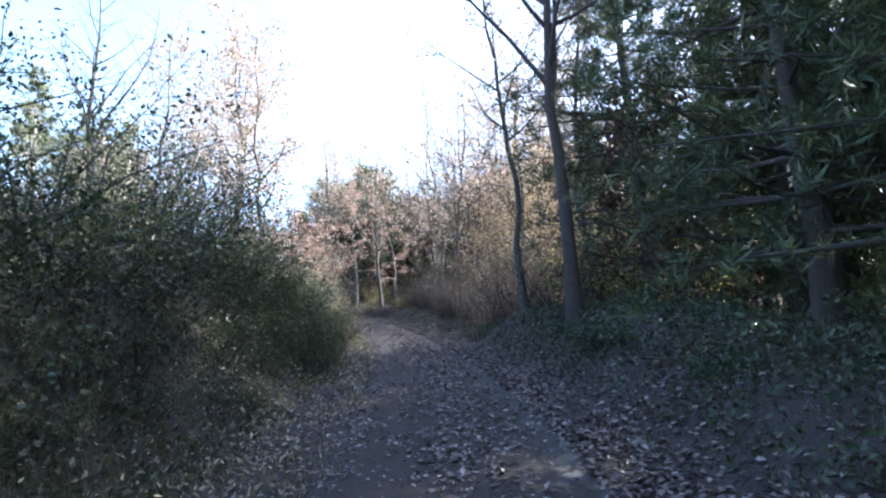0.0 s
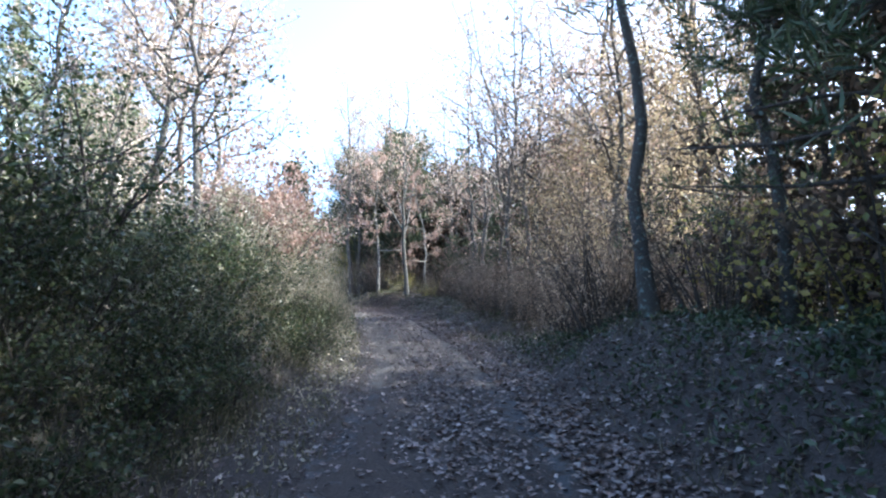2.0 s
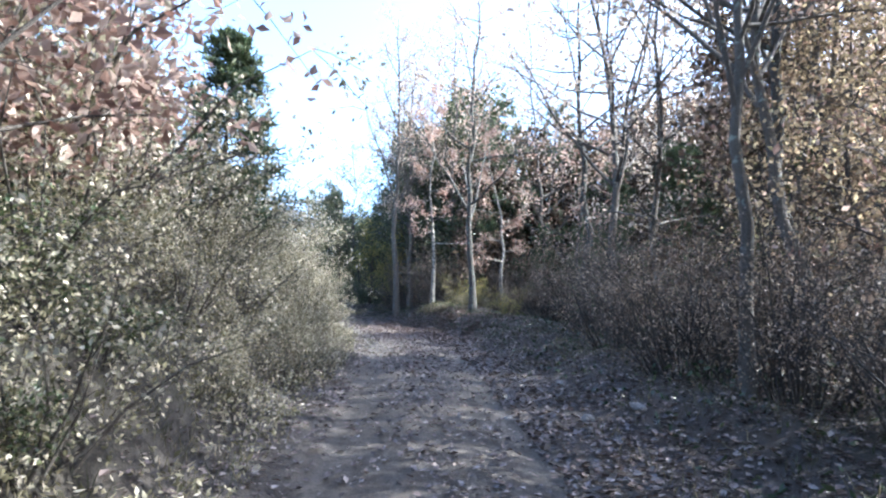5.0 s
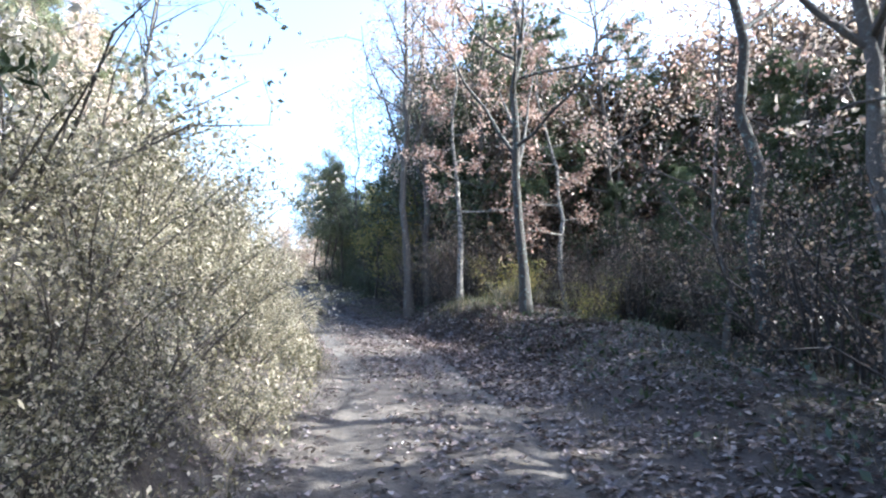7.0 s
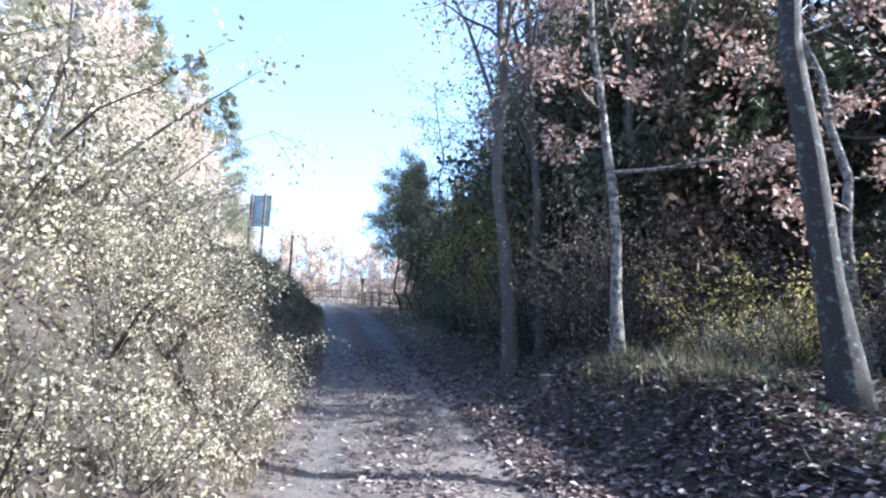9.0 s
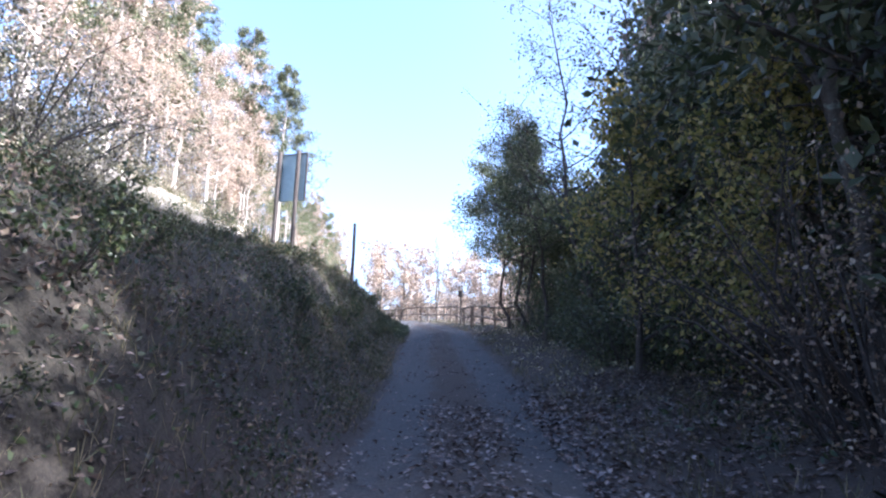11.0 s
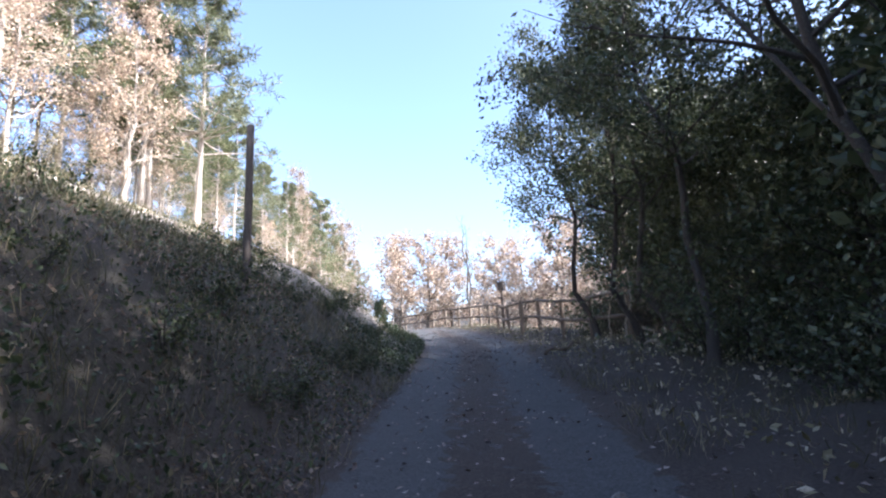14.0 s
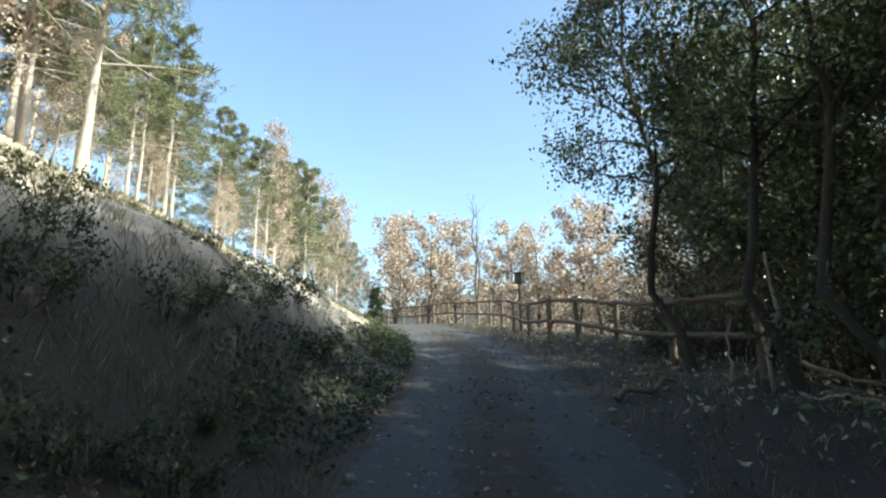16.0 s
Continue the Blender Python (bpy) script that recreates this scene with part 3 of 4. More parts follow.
# darker leaves than on the sunny bank, deepening its shade by colour
herbs("undergrowth", 82, 20000, (39, 55.5), lambda r, n: -r.uniform(1.05, 3.5, n), 0.045, 0.24, LEAF_IVY, "low dark green undergrowth covering the shaded bank")
herbs("undergrowth", 90, 14000, (57, 70), lambda r, n: -r.uniform(1.05, 2.1, n), 0.06, 0.25, LEAF_IVY, "dark green plants along the foot of the sandy slope")
herbs("undergrowth", 88, 11000, (42, 55.5), lambda r, n: -r.uniform(1.2, 3.3, n), 0.045, 0.2, LEAF_GREEN, "low green plants on the shaded bank")
herbs("undergrowth", 87, 30000, (34, 55.5), lambda r, n: -r.uniform(1.0, 3.5, n), 0.045, 0.22, LEAF_WITHERED, "low dry undergrowth on the earth bank")
herbs("undergrowth", 83, 16000, (0, 46), lambda r, n: r.uniform(2.0, 5.5, n), 0.075, 0.25, LEAF_IVY, "low dark undergrowth on the shaded verge")
herbs("undergrowth", 89, 16000, (2, 18), lambda r, n: r.uniform(1.8, 3.8, n), 0.055, 0.3, LEAF_IVY, "ivy and low brambles over the leafy mound")
herbs("undergrowth", 84, 6000, (46, 76), lambda r, n: r.uniform(1.7, 5.0, n), 0.075, 0.22, LEAF_SCRUB, "low undergrowth beside the fence")
herbs("undergrowth", 85, 7000, (46, 92), lambda r, n: -r.uniform(3.4, 9.0, n), 0.05, 0.2, LEAF_SCRUB, "dry undergrowth on the sunny slope under the pines")

herbs("undergrowth", 91, 16000, (-12, 62), lambda r, n: r.uniform(14, 48, n), 0.3, 0.6, LEAF_WITHERED, "brown undergrowth of the wood beyond the first trees")
herbs("undergrowth", 92, 16000, (-8, 44), lambda r, n: -r.uniform(4.4, 32, n), 0.26, 0.5, LEAF_SCRUB, "low scrub on the level ground behind the bank")

# ---- trees and bushes ----


def spread(n, s_range, d_range, size=(0.85, 1.2), seed=0, gap=1.0):
    """Random spots that keep apart from one another."""
    r, out = np.random.default_rng(seed), []
    for _ in range(n * 30):
        c = (r.uniform(*s_range), r.uniform(*d_range), r.uniform(0, 360), r.uniform(*size))
        if all((c[0] - q[0]) ** 2 + (c[1] - q[1]) ** 2 > gap * gap for q in out):
            out.append(c)
        if len(out) == n:
            break
    return out


def glade(spots):
    """Leaves out what would stand in the sunny gap beside the bend."""
    return [c for c in spots if not (32.6 < c[0] < 46 and c[1] > 3.3)]


# the shaded right-hand side, first stretch
stand(plant("oak_tree", broadleaf(rnd(2), 12.0, 0.135, 0.3, 18, 0.24, 0.9, 5, 3, 0.10, 0.3, (0.012, 0.0), 0.012, forks=3), (BARK_DARK, LEAF_OAK),
            "thick dark-trunked oak with steep limbs beside the track", "tree", "dark oaks by the track"), [(9.65, 2.6, 10, 1.0)])
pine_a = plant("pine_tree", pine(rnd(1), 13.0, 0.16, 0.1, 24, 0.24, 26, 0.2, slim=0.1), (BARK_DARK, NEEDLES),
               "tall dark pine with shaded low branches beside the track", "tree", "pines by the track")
# those beside and behind the start are unseen, added to shade it
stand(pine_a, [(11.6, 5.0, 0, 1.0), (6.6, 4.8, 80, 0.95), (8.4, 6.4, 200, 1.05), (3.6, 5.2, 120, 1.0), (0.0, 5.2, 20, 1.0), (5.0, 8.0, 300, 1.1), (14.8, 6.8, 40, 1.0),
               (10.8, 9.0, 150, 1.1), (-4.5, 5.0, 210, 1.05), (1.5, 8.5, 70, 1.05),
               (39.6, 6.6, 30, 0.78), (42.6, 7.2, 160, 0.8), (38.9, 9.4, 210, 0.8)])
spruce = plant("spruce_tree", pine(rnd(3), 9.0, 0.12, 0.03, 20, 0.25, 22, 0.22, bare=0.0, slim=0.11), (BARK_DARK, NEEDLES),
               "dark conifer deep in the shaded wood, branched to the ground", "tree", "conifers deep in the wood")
# those abreast of the start stand out of view, added as sun blockers
stand(spruce, [(13.0, 9.5, 0, 1.3), (8.0, 11.0, 130, 1.3), (4.0, 10.5, 20, 1.3), (0.5, 11.0, 60, 1.3), (-3.0, 9.0, 80, 1.3), (-9.0, 6.0, 30, 1.2), (7.2, 9.0, 50, 1.35), (10.2, 7.2, 90, 1.2),
               (28.5, 9.2, 140, 0.62), (31.0, 8.0, 10, 0.66),
               (33.6, 7.6, 0, 0.42), (26.9, 6.8, 135, 0.57), (29.3, 6.9, 195, 0.56), (31.8, 6.6, 255, 0.58), (34.9, 7.2, 315, 0.4), (37.2, 7.2, 35, 0.45), (36.2, 8.4, 50, 0.5), (38.0, 11.0, 200, 0.95), (34.5, 11.0, 20, 0.8), (46.0, 11.5, 300, 1.0), (50.0, 12.0, 10, 0.9), (17.5, 12.5, 20, 0.9), (12.0, 13.0, 200, 1.1), (4.4, 6.7, 250, 0.8)]
     )
lichen = plant("oak_tree", broadleaf(rnd(4), 10.5, 0.108, 0.42, 16, 0.22, 0.8, 5, 3, 0.10, 0.3, (-0.035, 0.0), 0.03), (BARK_LICHEN, LEAF_OAK),
               "slender oak with blue-grey lichen on its trunk, nearly leafless", "tree", "slender trees on the verge")
stand(lichen, [(14.1, 2.95, 0, 1.0), (13.8, 4.6, 120, 0.95), (24.2, 4.8, 200, 1.0), (30.6, 4.9, 60, 1.05), (26.0, 6.3, 150, 1.0)])
oak_a = plant("oak_tree", broadleaf(rnd(5), 9.5, 0.08, 0.25, 22, 0.26, 0.5, 6, 5, 0.12, 0.34), (BARK_OAK, LEAF_OAK),
              "young oak with thin trunk and russet autumn leaves", "tree", "young oaks in autumn leaf")
stand(plant("oak_tree", broadleaf(rnd(205), 12.5, 0.09, 0.26, 26, 0.25, 0.65, 6, 3, 0.12, 0.36, (-0.02, 0.0), 0.03, forks=2), (BARK_OAK, LEAF_OAK),
            "tall slender oak with sparse russet leaves high over the track", "tree", "tall oaks in autumn leaf"),
      [(23.2, 4.2, 90, 0.95), (22.5, 3.3, 200, 0.85, 0, -7), (19.0, 4.6, 30, 0.95), (24.6, 6.4, 150, 1.0), (16.8, 6.0, 120, 1.0), (20.5, 8.4, 60, 1.05), (21.5, 12.0, 45, 1.1)])
stand(plant("oak_tree", broadleaf(rnd(206), 13.0, 0.1, 0.22, 30, 0.25, 0.6, 6, 5, 0.13, 0.38, (-0.02, 0.0), 0.03, forks=2), (BARK_OAK, LEAF_OAK),
            "tall oak in full russet leaf behind the verge", "tree", "tall oaks in autumn leaf"),
      [(28.7, 4.34, 0, 1.0), (27.0, 8.6, 240, 0.9), (37.4, 7.6, 70, 1.0), (40.2, 5.0, 130, 1.05), (25.8, 11.0, 180, 1.05), (30.0, 11.0, 280, 1.05), (35.5, 11.5, 340, 1.1), (43.6, 3.9, 200, 0.95)])
stand(oak_a, glade([(17.5, 4.4, 0, 1.0)] + [(27.5, 5.0, 20, 1.0), (36.8, 5.6, 140, 0.8)] + spread(7, (25, 45), (4.5, 12), (0.8, 1.1), 47, 2.2)))
oak_b = plant("oak_tree", broadleaf(rnd(6), 8.5, 0.07, 0.2, 20, 0.28, 0.45, 6, 5, 0.105, 0.32), (BARK_OAK, LEAF_PINK),
              "young oak with reddish brown leaves on layered branches", "tree", "young oaks in autumn leaf")
stand(oak_b, [(31.9, 5.2, 0, 0.8)] + glade(spread(9, (20, 46), (4.0, 12), (0.75, 1.05), 8, 2.2)))
stand(plant("oak_tree", broadleaf(rnd(207), 11.5, 0.115, 0.24, 20, 0.24, 0.6, 5, 5, 0.10, 0.3, (-0.04, -0.02), 0.03, forks=2), (BARK_LICHEN, LEAF_PINK),
            "thick oak with grey lichen flecks and reddish leaves on the verge", "tree"), [(34.75, 3.3, 60, 1.0)])
pale = plant("oak_tree", broadleaf(rnd(7), 8.5, 0.08, 0.28, 16, 0.14, 0.15, 5, 10, 0.10, 0.2, (0.03, 0.02), 0.04), (BARK_PALE, LEAF_PINK),
             "slim pale-barked tree with tiers of reddish leaves", "tree", "pale saplings by the track")
stand(pale, [(37.5, 2.8, 0, 1.0), (36.6, 5.2, 250, 0.95)])
fork = plant("oak_tree", broadleaf(rnd(9), 12.5, 0.125, 0.3, 14, 0.2, 0.8, 6, 8, 0.10, 0.3, (0, 0), 0.018, forks=4), (BARK_OAK, LEAF_OAK),
             "tall forked oak with a lichened trunk and thin brown foliage", "tree")
stand(fork, [(40.7, 2.35, 40, 1.1), (42.0, 3.4, 160, 1.0)])

# the closed wood further back
wood_back = plant("beech_tree", broadleaf(rnd(61), 10.0, 0.13, 0.05, 24, 0.3, 0.4, 6, 10, 0.24, 0.6), (BARK_DARK, LEAF_BROWN),
                  "broad dark brown tree deep in the closed wood", "tree", "dark trees deep in the wood")
stand(wood_back, [(39.0, 10.8, 0, 0.9)] + spread(8, (30, 37.5), (13.5, 16.5), (0.78, 0.9), 62, 1.7) + spread(10, (38.5, 47), (8.2, 14.5), (0.85, 1.15), 63, 1.8)
      + spread(9, (12, 30), (13.0, 17), (0.5, 0.62), 64, 1.9) + spread(7, (36, 50), (15, 20), (1.1, 1.3), 65, 2.2) + [(39.9, 5.9, 40, 0.72), (41.3, 7.4, 170, 0.85)])

# includes unseen trees behind the start and far right, added to block skylight
stand(wood_back, spread(16, (-14, 10), (16, 34), (1.0, 1.35), 66, 2.6) + spread(12, (-8, 15), (9.5, 15), (0.85, 1.1), 70, 2.4) + spread(14, (28, 46), (17.5, 26), (1.15, 1.35), 71, 2.6) + [(28.5, 9.6, 10, 0.66), (31.2, 10.0, 100, 0.68), (26.0, 6.4, 40, 0.7), (11.9, 5.6, 20, 0.6), (13.8, 5.8, 20, 0.62)] + spread(22, (46, 66), (12, 30), (0.75, 0.95), 67, 2.6)
      + spread(8, (-22, -3), (3.5, 12), (0.9, 1.2), 69, 2.6))

golden = plant("beech_tree", broadleaf(rnd(161), 6.6, 0.055, 0.14, 24, 0.3, 0.45, 7, 8, 0.08, 0.42, forks=1), (BARK_DARK, LEAF_GOLD),
               "slender young beech with golden-brown leaves at the wood's edge", "tree", "golden young beeches")
stand(golden, [(15.8, 5.5, 200, 0.9), (17.4, 5.0, 110, 0.95), (19.0, 5.4, 300, 0.98), (20.6, 5.0, 60, 0.92), (22.2, 5.6, 240, 0.94), (23.9, 5.4, 340, 0.86), (18.4, 6.6, 20, 1.1), (21.4, 6.8, 150, 1.1), (25.6, 6.4, 80, 0.95)])

# understorey on the right
thicket = plant("thicket_bush", shrub(rnd(11), 2.6, 1.6, 26, 6, 0.042, 0.25, twigs=8), (BARK_DARK, LEAF_WITHERED),
                "dense brown thicket of bare twigs and withered leaves", "bush", "thicket under the trees")
stand(thicket, [(16.5, 3.6, 0, 0.72)] + [c for c in spread(32, (14, 46), (3.1, 6.5), (0.75, 1.15), 12, 1.0) if not (30.5 < c[0] < 37.8 and c[1] < 5.2)]
      + spread(6, (35.5, 38), (4.8, 7.5), (0.5, 0.7), 113, 0.8) + [(33.6, 7.0, 20, 0.8), (35.6, 6.6, 200, 0.75), (32.6, 6.4, 290, 0.9), (34.8, 7.6, 20, 1.0)] + spread(16, (15.5, 25), (3.2, 5.4), (0.6, 0.85), 115, 0.9) + spread(12, (43, 58), (8.5, 13), (1.2, 1.5), 116, 1.5) + spread(12, (8, 32), (9.5, 15), (1.2, 1.5), 114, 1.8) + spread(8, (14, 34), (7, 11), (1.0, 1.3), 112, 2.0) + spread(12, (46, 66), (4.0, 8.0), (0.7, 1.1), 28, 1.1))
yellow = plant("hazel_bush", shrub(rnd(13), 2.8, 1.9, 16, 7, 0.09, 0.3), (BARK_DARK, LEAF_YELLOW),
               "hazel bush with yellowing leaves in the shade of the pines", "bush", "yellowing hazels")
stand(yellow, [(12.6, 4.8, 0, 1.0), (10.6, 5.0, 90, 0.9), (14.6, 5.4, 200, 0.95), (32.9, 3.5, 140, 0.34), (37.2, 3.9, 300, 0.5), (35.9, 3.7, 30, 0.36)])
ivy = plant("ivy_bush", shrub(rnd(14), 0.6, 1.3, 14, 8, 0.06, 0.15, 0.85, 0.3, 4), (BARK_DARK, LEAF_IVY),
            "low dark ivy and brambles over the verge", "bush", "ivy on the verge")
stand(ivy, [(7.5, 2.5, 0, 0.8)] + spread(18, (1, 16), (2.2, 4.6), (0.5, 0.95), 15, 0.8))

# left bank, first stretch: green scrub
scrub_a = plant("green_bush", shrub(rnd(16), 1.5, 1.7, 20, 7, 0.07, 0.27, 0.65, 0.2), (BARK_DARK, LEAF_GREEN),
                "dense green bush growing on the bank beside the track", "bush", "bushes on the bank")
stand(plant("green_bush", shrub(rnd(161), 2.3, 1.9, 26, 13, 0.05, 0.26, 0.6, 0.12), (BARK_DARK, LEAF_GREEN),
            "tall dense green bush with small leaves on top of the bank", "bush", "bushes on the bank"),
      [(7.4, -4.1, 0, 0.95), (2.5, -4.3, 60, 1.0), (4.8, -4.6, 150, 1.1)] + spread(7, (6, 14), (-5.0, -3.6), (0.8, 1.05), 162, 1.0))
stand(scrub_a, [(4.5, -3.4, 0, 0.8)] + spread(9, (0, 16), (-4.6, -3.2), (0.8, 1.1), 17, 1.15) + spread(22, (0, 15), (-3.3, -2.5), (0.45, 0.7), 41, 0.65) + spread(9, (2, 13), (-2.6, -2.2), (0.3, 0.45), 141, 0.8)
      + spread(12, (9.5, 16), (-2.9, -2.0), (0.45, 0.7), 144, 0.6) + spread(11, (15.5, 21), (-2.6, -1.8), (0.3, 0.5), 147, 0.55))
scrub_b = plant("bramble_bush", shrub(rnd(18), 1.9, 1.8, 22, 10, 0.056, 0.2, 0.65, 0.2), (BARK_OAK, LEAF_SCRUB),
                "tangled pale bramble bush on the sunny bank", "bush", "brambles on the bank")
stand(scrub_b, [(28.0, -3.1, 0, 1.0), (19.0, -3.9, 70, 0.9), (17.4, -3.5, 300, 0.8), (20.6, -4.6, 200, 1.2), *spread(12, (49, 66), (-13, -7.2), (0.6, 1.0), 146, 1.6), (43.4, -4.0, 10, 0.8), (44.8, -4.6, 100, 0.85), (42.4, -3.5, 200, 0.7), (44.2, -5.6, 300, 1.0), (42.6, -5.2, 30, 1.0), (41.2, -4.4, 80, 0.9), (16.2, -2.9, 20, 0.6), (17.0, -2.5, 120, 0.45), (18.2, -2.3, 240, 0.42), (19.4, -2.2, 310, 0.45), (15.6, -2.4, 60, 0.4), (36.0, 3.7, 50, 0.42), (37.4, 3.9, 80, 0.4), (36.7, 4.3, 160, 0.5)] + spread(6, (20, 31), (-4.2, -2.6), (0.85, 1.15), 19, 1.2) + spread(9, (31, 38.5), (-4.4, -3.0), (0.9, 1.1), 119, 1.0) + spread(18, (18, 38.5), (-2.8, -1.8), (0.45, 0.65), 42, 0.7) + spread(16, (22, 38.5), (-2.2, -1.45), (0.38, 0.55), 142, 0.7) + spread(9, (22, 31), (-2.0, -1.35), (0.3, 0.42), 143, 0.7))
stand(plant("oak_bush", shrub(rnd(20), 2.4, 1.7, 20, 9, 0.10, 0.26), (BARK_OAK, LEAF_PINK),
            "young oak bush with pinkish red leaves on top of the bank", "bush", "young oaks on the bank"), [(19.8, -2.8, 0, 0.95), (20.8, -3.3, 60, 1.15), (22.2, -3.6, 150, 1.2), (23.4, -4.4, 220, 0.95), (18.6, -3.5, 300, 0.8)])
tall_left = plant("oak_tree", broadleaf(rnd(22), 8.5, 0.075, 0.25, 22, 0.24, 0.5, 6, 7, 0.11, 0.34), (BARK_OAK, LEAF_OAK),
                  "thin tree with golden brown autumn leaves behind the bushes", "tree")
stand(tall_left, [(17.6, -3.9, 0, 1.0), (18.6, -5.2, 200, 1.1), (21.0, -5.0, 140, 1.05), (23.4, -5.4, 250, 1.1), (24.5, -7.5, 90, 0.9), (27.0, -6.2, 320, 0.95), (29.0, -7.5, 30, 0.95), (19.5, -7.0, 70, 1.0)])
bare_left = plant("ash_tree", broadleaf(rnd(23), 8.5, 0.11, 0.4, 12, 0.24, 0.9, 5, 0, forks=3), (BARK_LICHEN, LEAF_OAK),
                  "bare grey tree standing behind the bank", "tree", "bare trees behind the bank")
stand(bare_left, [(16.8, -8.4, 0, 1.0), (40.4, -5.0, 80, 1.0)])
stand(plant("juniper_tree", pine(rnd(24), 5.4, 0.09, 0.05, 26, 0.27, 10, 0.2, bare=0.0), (BARK_DARK, NEEDLES),
            "dark bluish green conifer standing on the bank", "tree"), [(25.6, -2.9, 0, 0.66)])

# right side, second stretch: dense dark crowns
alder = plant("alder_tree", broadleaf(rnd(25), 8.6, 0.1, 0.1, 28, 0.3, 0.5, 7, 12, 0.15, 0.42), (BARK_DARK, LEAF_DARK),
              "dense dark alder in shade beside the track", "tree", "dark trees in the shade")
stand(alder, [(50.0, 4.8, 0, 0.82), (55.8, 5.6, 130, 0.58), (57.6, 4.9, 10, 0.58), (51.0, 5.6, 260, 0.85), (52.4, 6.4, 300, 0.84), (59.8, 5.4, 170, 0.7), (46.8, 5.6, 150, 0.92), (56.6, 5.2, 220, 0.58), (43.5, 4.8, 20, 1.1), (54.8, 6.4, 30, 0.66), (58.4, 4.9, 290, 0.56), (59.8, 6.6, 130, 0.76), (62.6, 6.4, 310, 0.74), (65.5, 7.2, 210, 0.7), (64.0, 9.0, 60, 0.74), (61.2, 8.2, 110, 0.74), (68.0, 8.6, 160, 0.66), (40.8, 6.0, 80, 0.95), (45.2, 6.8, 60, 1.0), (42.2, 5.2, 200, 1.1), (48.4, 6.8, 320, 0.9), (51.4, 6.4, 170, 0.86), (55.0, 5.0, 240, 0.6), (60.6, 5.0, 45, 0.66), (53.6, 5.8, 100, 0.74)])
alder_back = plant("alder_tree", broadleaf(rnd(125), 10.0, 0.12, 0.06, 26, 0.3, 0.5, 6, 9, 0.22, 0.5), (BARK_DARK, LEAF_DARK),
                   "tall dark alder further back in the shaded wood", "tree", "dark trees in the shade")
# sizes over 1.1: hidden trees added or raised to shade the left bank
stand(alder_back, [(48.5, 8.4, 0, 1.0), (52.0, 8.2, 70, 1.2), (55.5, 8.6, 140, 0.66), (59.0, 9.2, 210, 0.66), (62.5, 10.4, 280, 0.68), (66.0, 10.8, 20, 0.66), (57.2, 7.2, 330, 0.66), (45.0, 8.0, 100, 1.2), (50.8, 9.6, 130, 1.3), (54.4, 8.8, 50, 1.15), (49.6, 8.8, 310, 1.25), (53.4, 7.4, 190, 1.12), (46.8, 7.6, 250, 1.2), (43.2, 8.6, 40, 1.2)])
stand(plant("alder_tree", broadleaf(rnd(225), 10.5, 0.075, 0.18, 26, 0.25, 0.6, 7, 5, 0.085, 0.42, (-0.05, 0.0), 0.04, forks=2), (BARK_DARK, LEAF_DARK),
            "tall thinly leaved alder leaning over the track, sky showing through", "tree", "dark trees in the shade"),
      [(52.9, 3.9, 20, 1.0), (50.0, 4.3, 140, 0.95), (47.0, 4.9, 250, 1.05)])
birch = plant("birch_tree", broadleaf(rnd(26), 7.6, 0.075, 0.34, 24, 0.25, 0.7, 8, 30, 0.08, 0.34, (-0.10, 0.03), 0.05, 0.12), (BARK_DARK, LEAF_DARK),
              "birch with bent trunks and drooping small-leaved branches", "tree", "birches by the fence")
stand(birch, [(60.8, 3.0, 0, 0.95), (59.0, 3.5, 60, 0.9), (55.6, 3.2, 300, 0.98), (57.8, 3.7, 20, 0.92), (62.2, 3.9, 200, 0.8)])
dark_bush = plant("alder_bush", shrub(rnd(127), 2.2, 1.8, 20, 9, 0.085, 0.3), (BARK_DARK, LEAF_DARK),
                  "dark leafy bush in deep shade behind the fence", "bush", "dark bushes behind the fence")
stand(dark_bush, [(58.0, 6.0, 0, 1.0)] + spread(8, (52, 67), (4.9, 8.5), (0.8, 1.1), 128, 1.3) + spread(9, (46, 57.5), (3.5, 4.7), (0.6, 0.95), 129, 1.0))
def ahead(a, b_, turn=0, size=1.0):
    """A spot a metres ahead and b_ to the right of the last viewpoint."""
    x, y = np.array([-16.68, 48.89]) + np.array([-0.610, 0.792]) * a + np.array([0.792, 0.610]) * b_
    s, d = along(x, y)
    return float(s[0]), float(d[0]), turn, size


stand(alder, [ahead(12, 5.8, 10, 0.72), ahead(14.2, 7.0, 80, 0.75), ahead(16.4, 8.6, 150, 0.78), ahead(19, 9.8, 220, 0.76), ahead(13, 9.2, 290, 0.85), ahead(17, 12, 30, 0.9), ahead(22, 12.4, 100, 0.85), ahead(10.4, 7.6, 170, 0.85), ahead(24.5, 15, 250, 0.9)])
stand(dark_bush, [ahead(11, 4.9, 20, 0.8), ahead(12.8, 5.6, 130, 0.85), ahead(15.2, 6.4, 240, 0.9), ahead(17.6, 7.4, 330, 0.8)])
hazel = plant("hazel_tree", broadleaf(rnd(27), 4.6, 0.05, 0.08, 24, 0.3, 0.8, 6, 10, 0.095, 0.3), (BARK_DARK, LEAF_YELLOW),
              "hazel with large yellow-green autumn leaves overhanging the track", "tree")
stand(hazel, [(47.4, 3.0, 0, 1.0), (44.2, 3.3, 100, 0.9)])

# left bank, second stretch, and the hill with its pines
# dark leaf colour picked to deepen the bank's shade
low = plant("heather_bush", shrub(rnd(29), 0.7, 0.9, 12, 6, 0.058, 0.15, twigs=4), (BARK_DARK, LEAF_GREEN),
            "low scrubby bush on the earth bank", "bush", "low scrub on the bank")
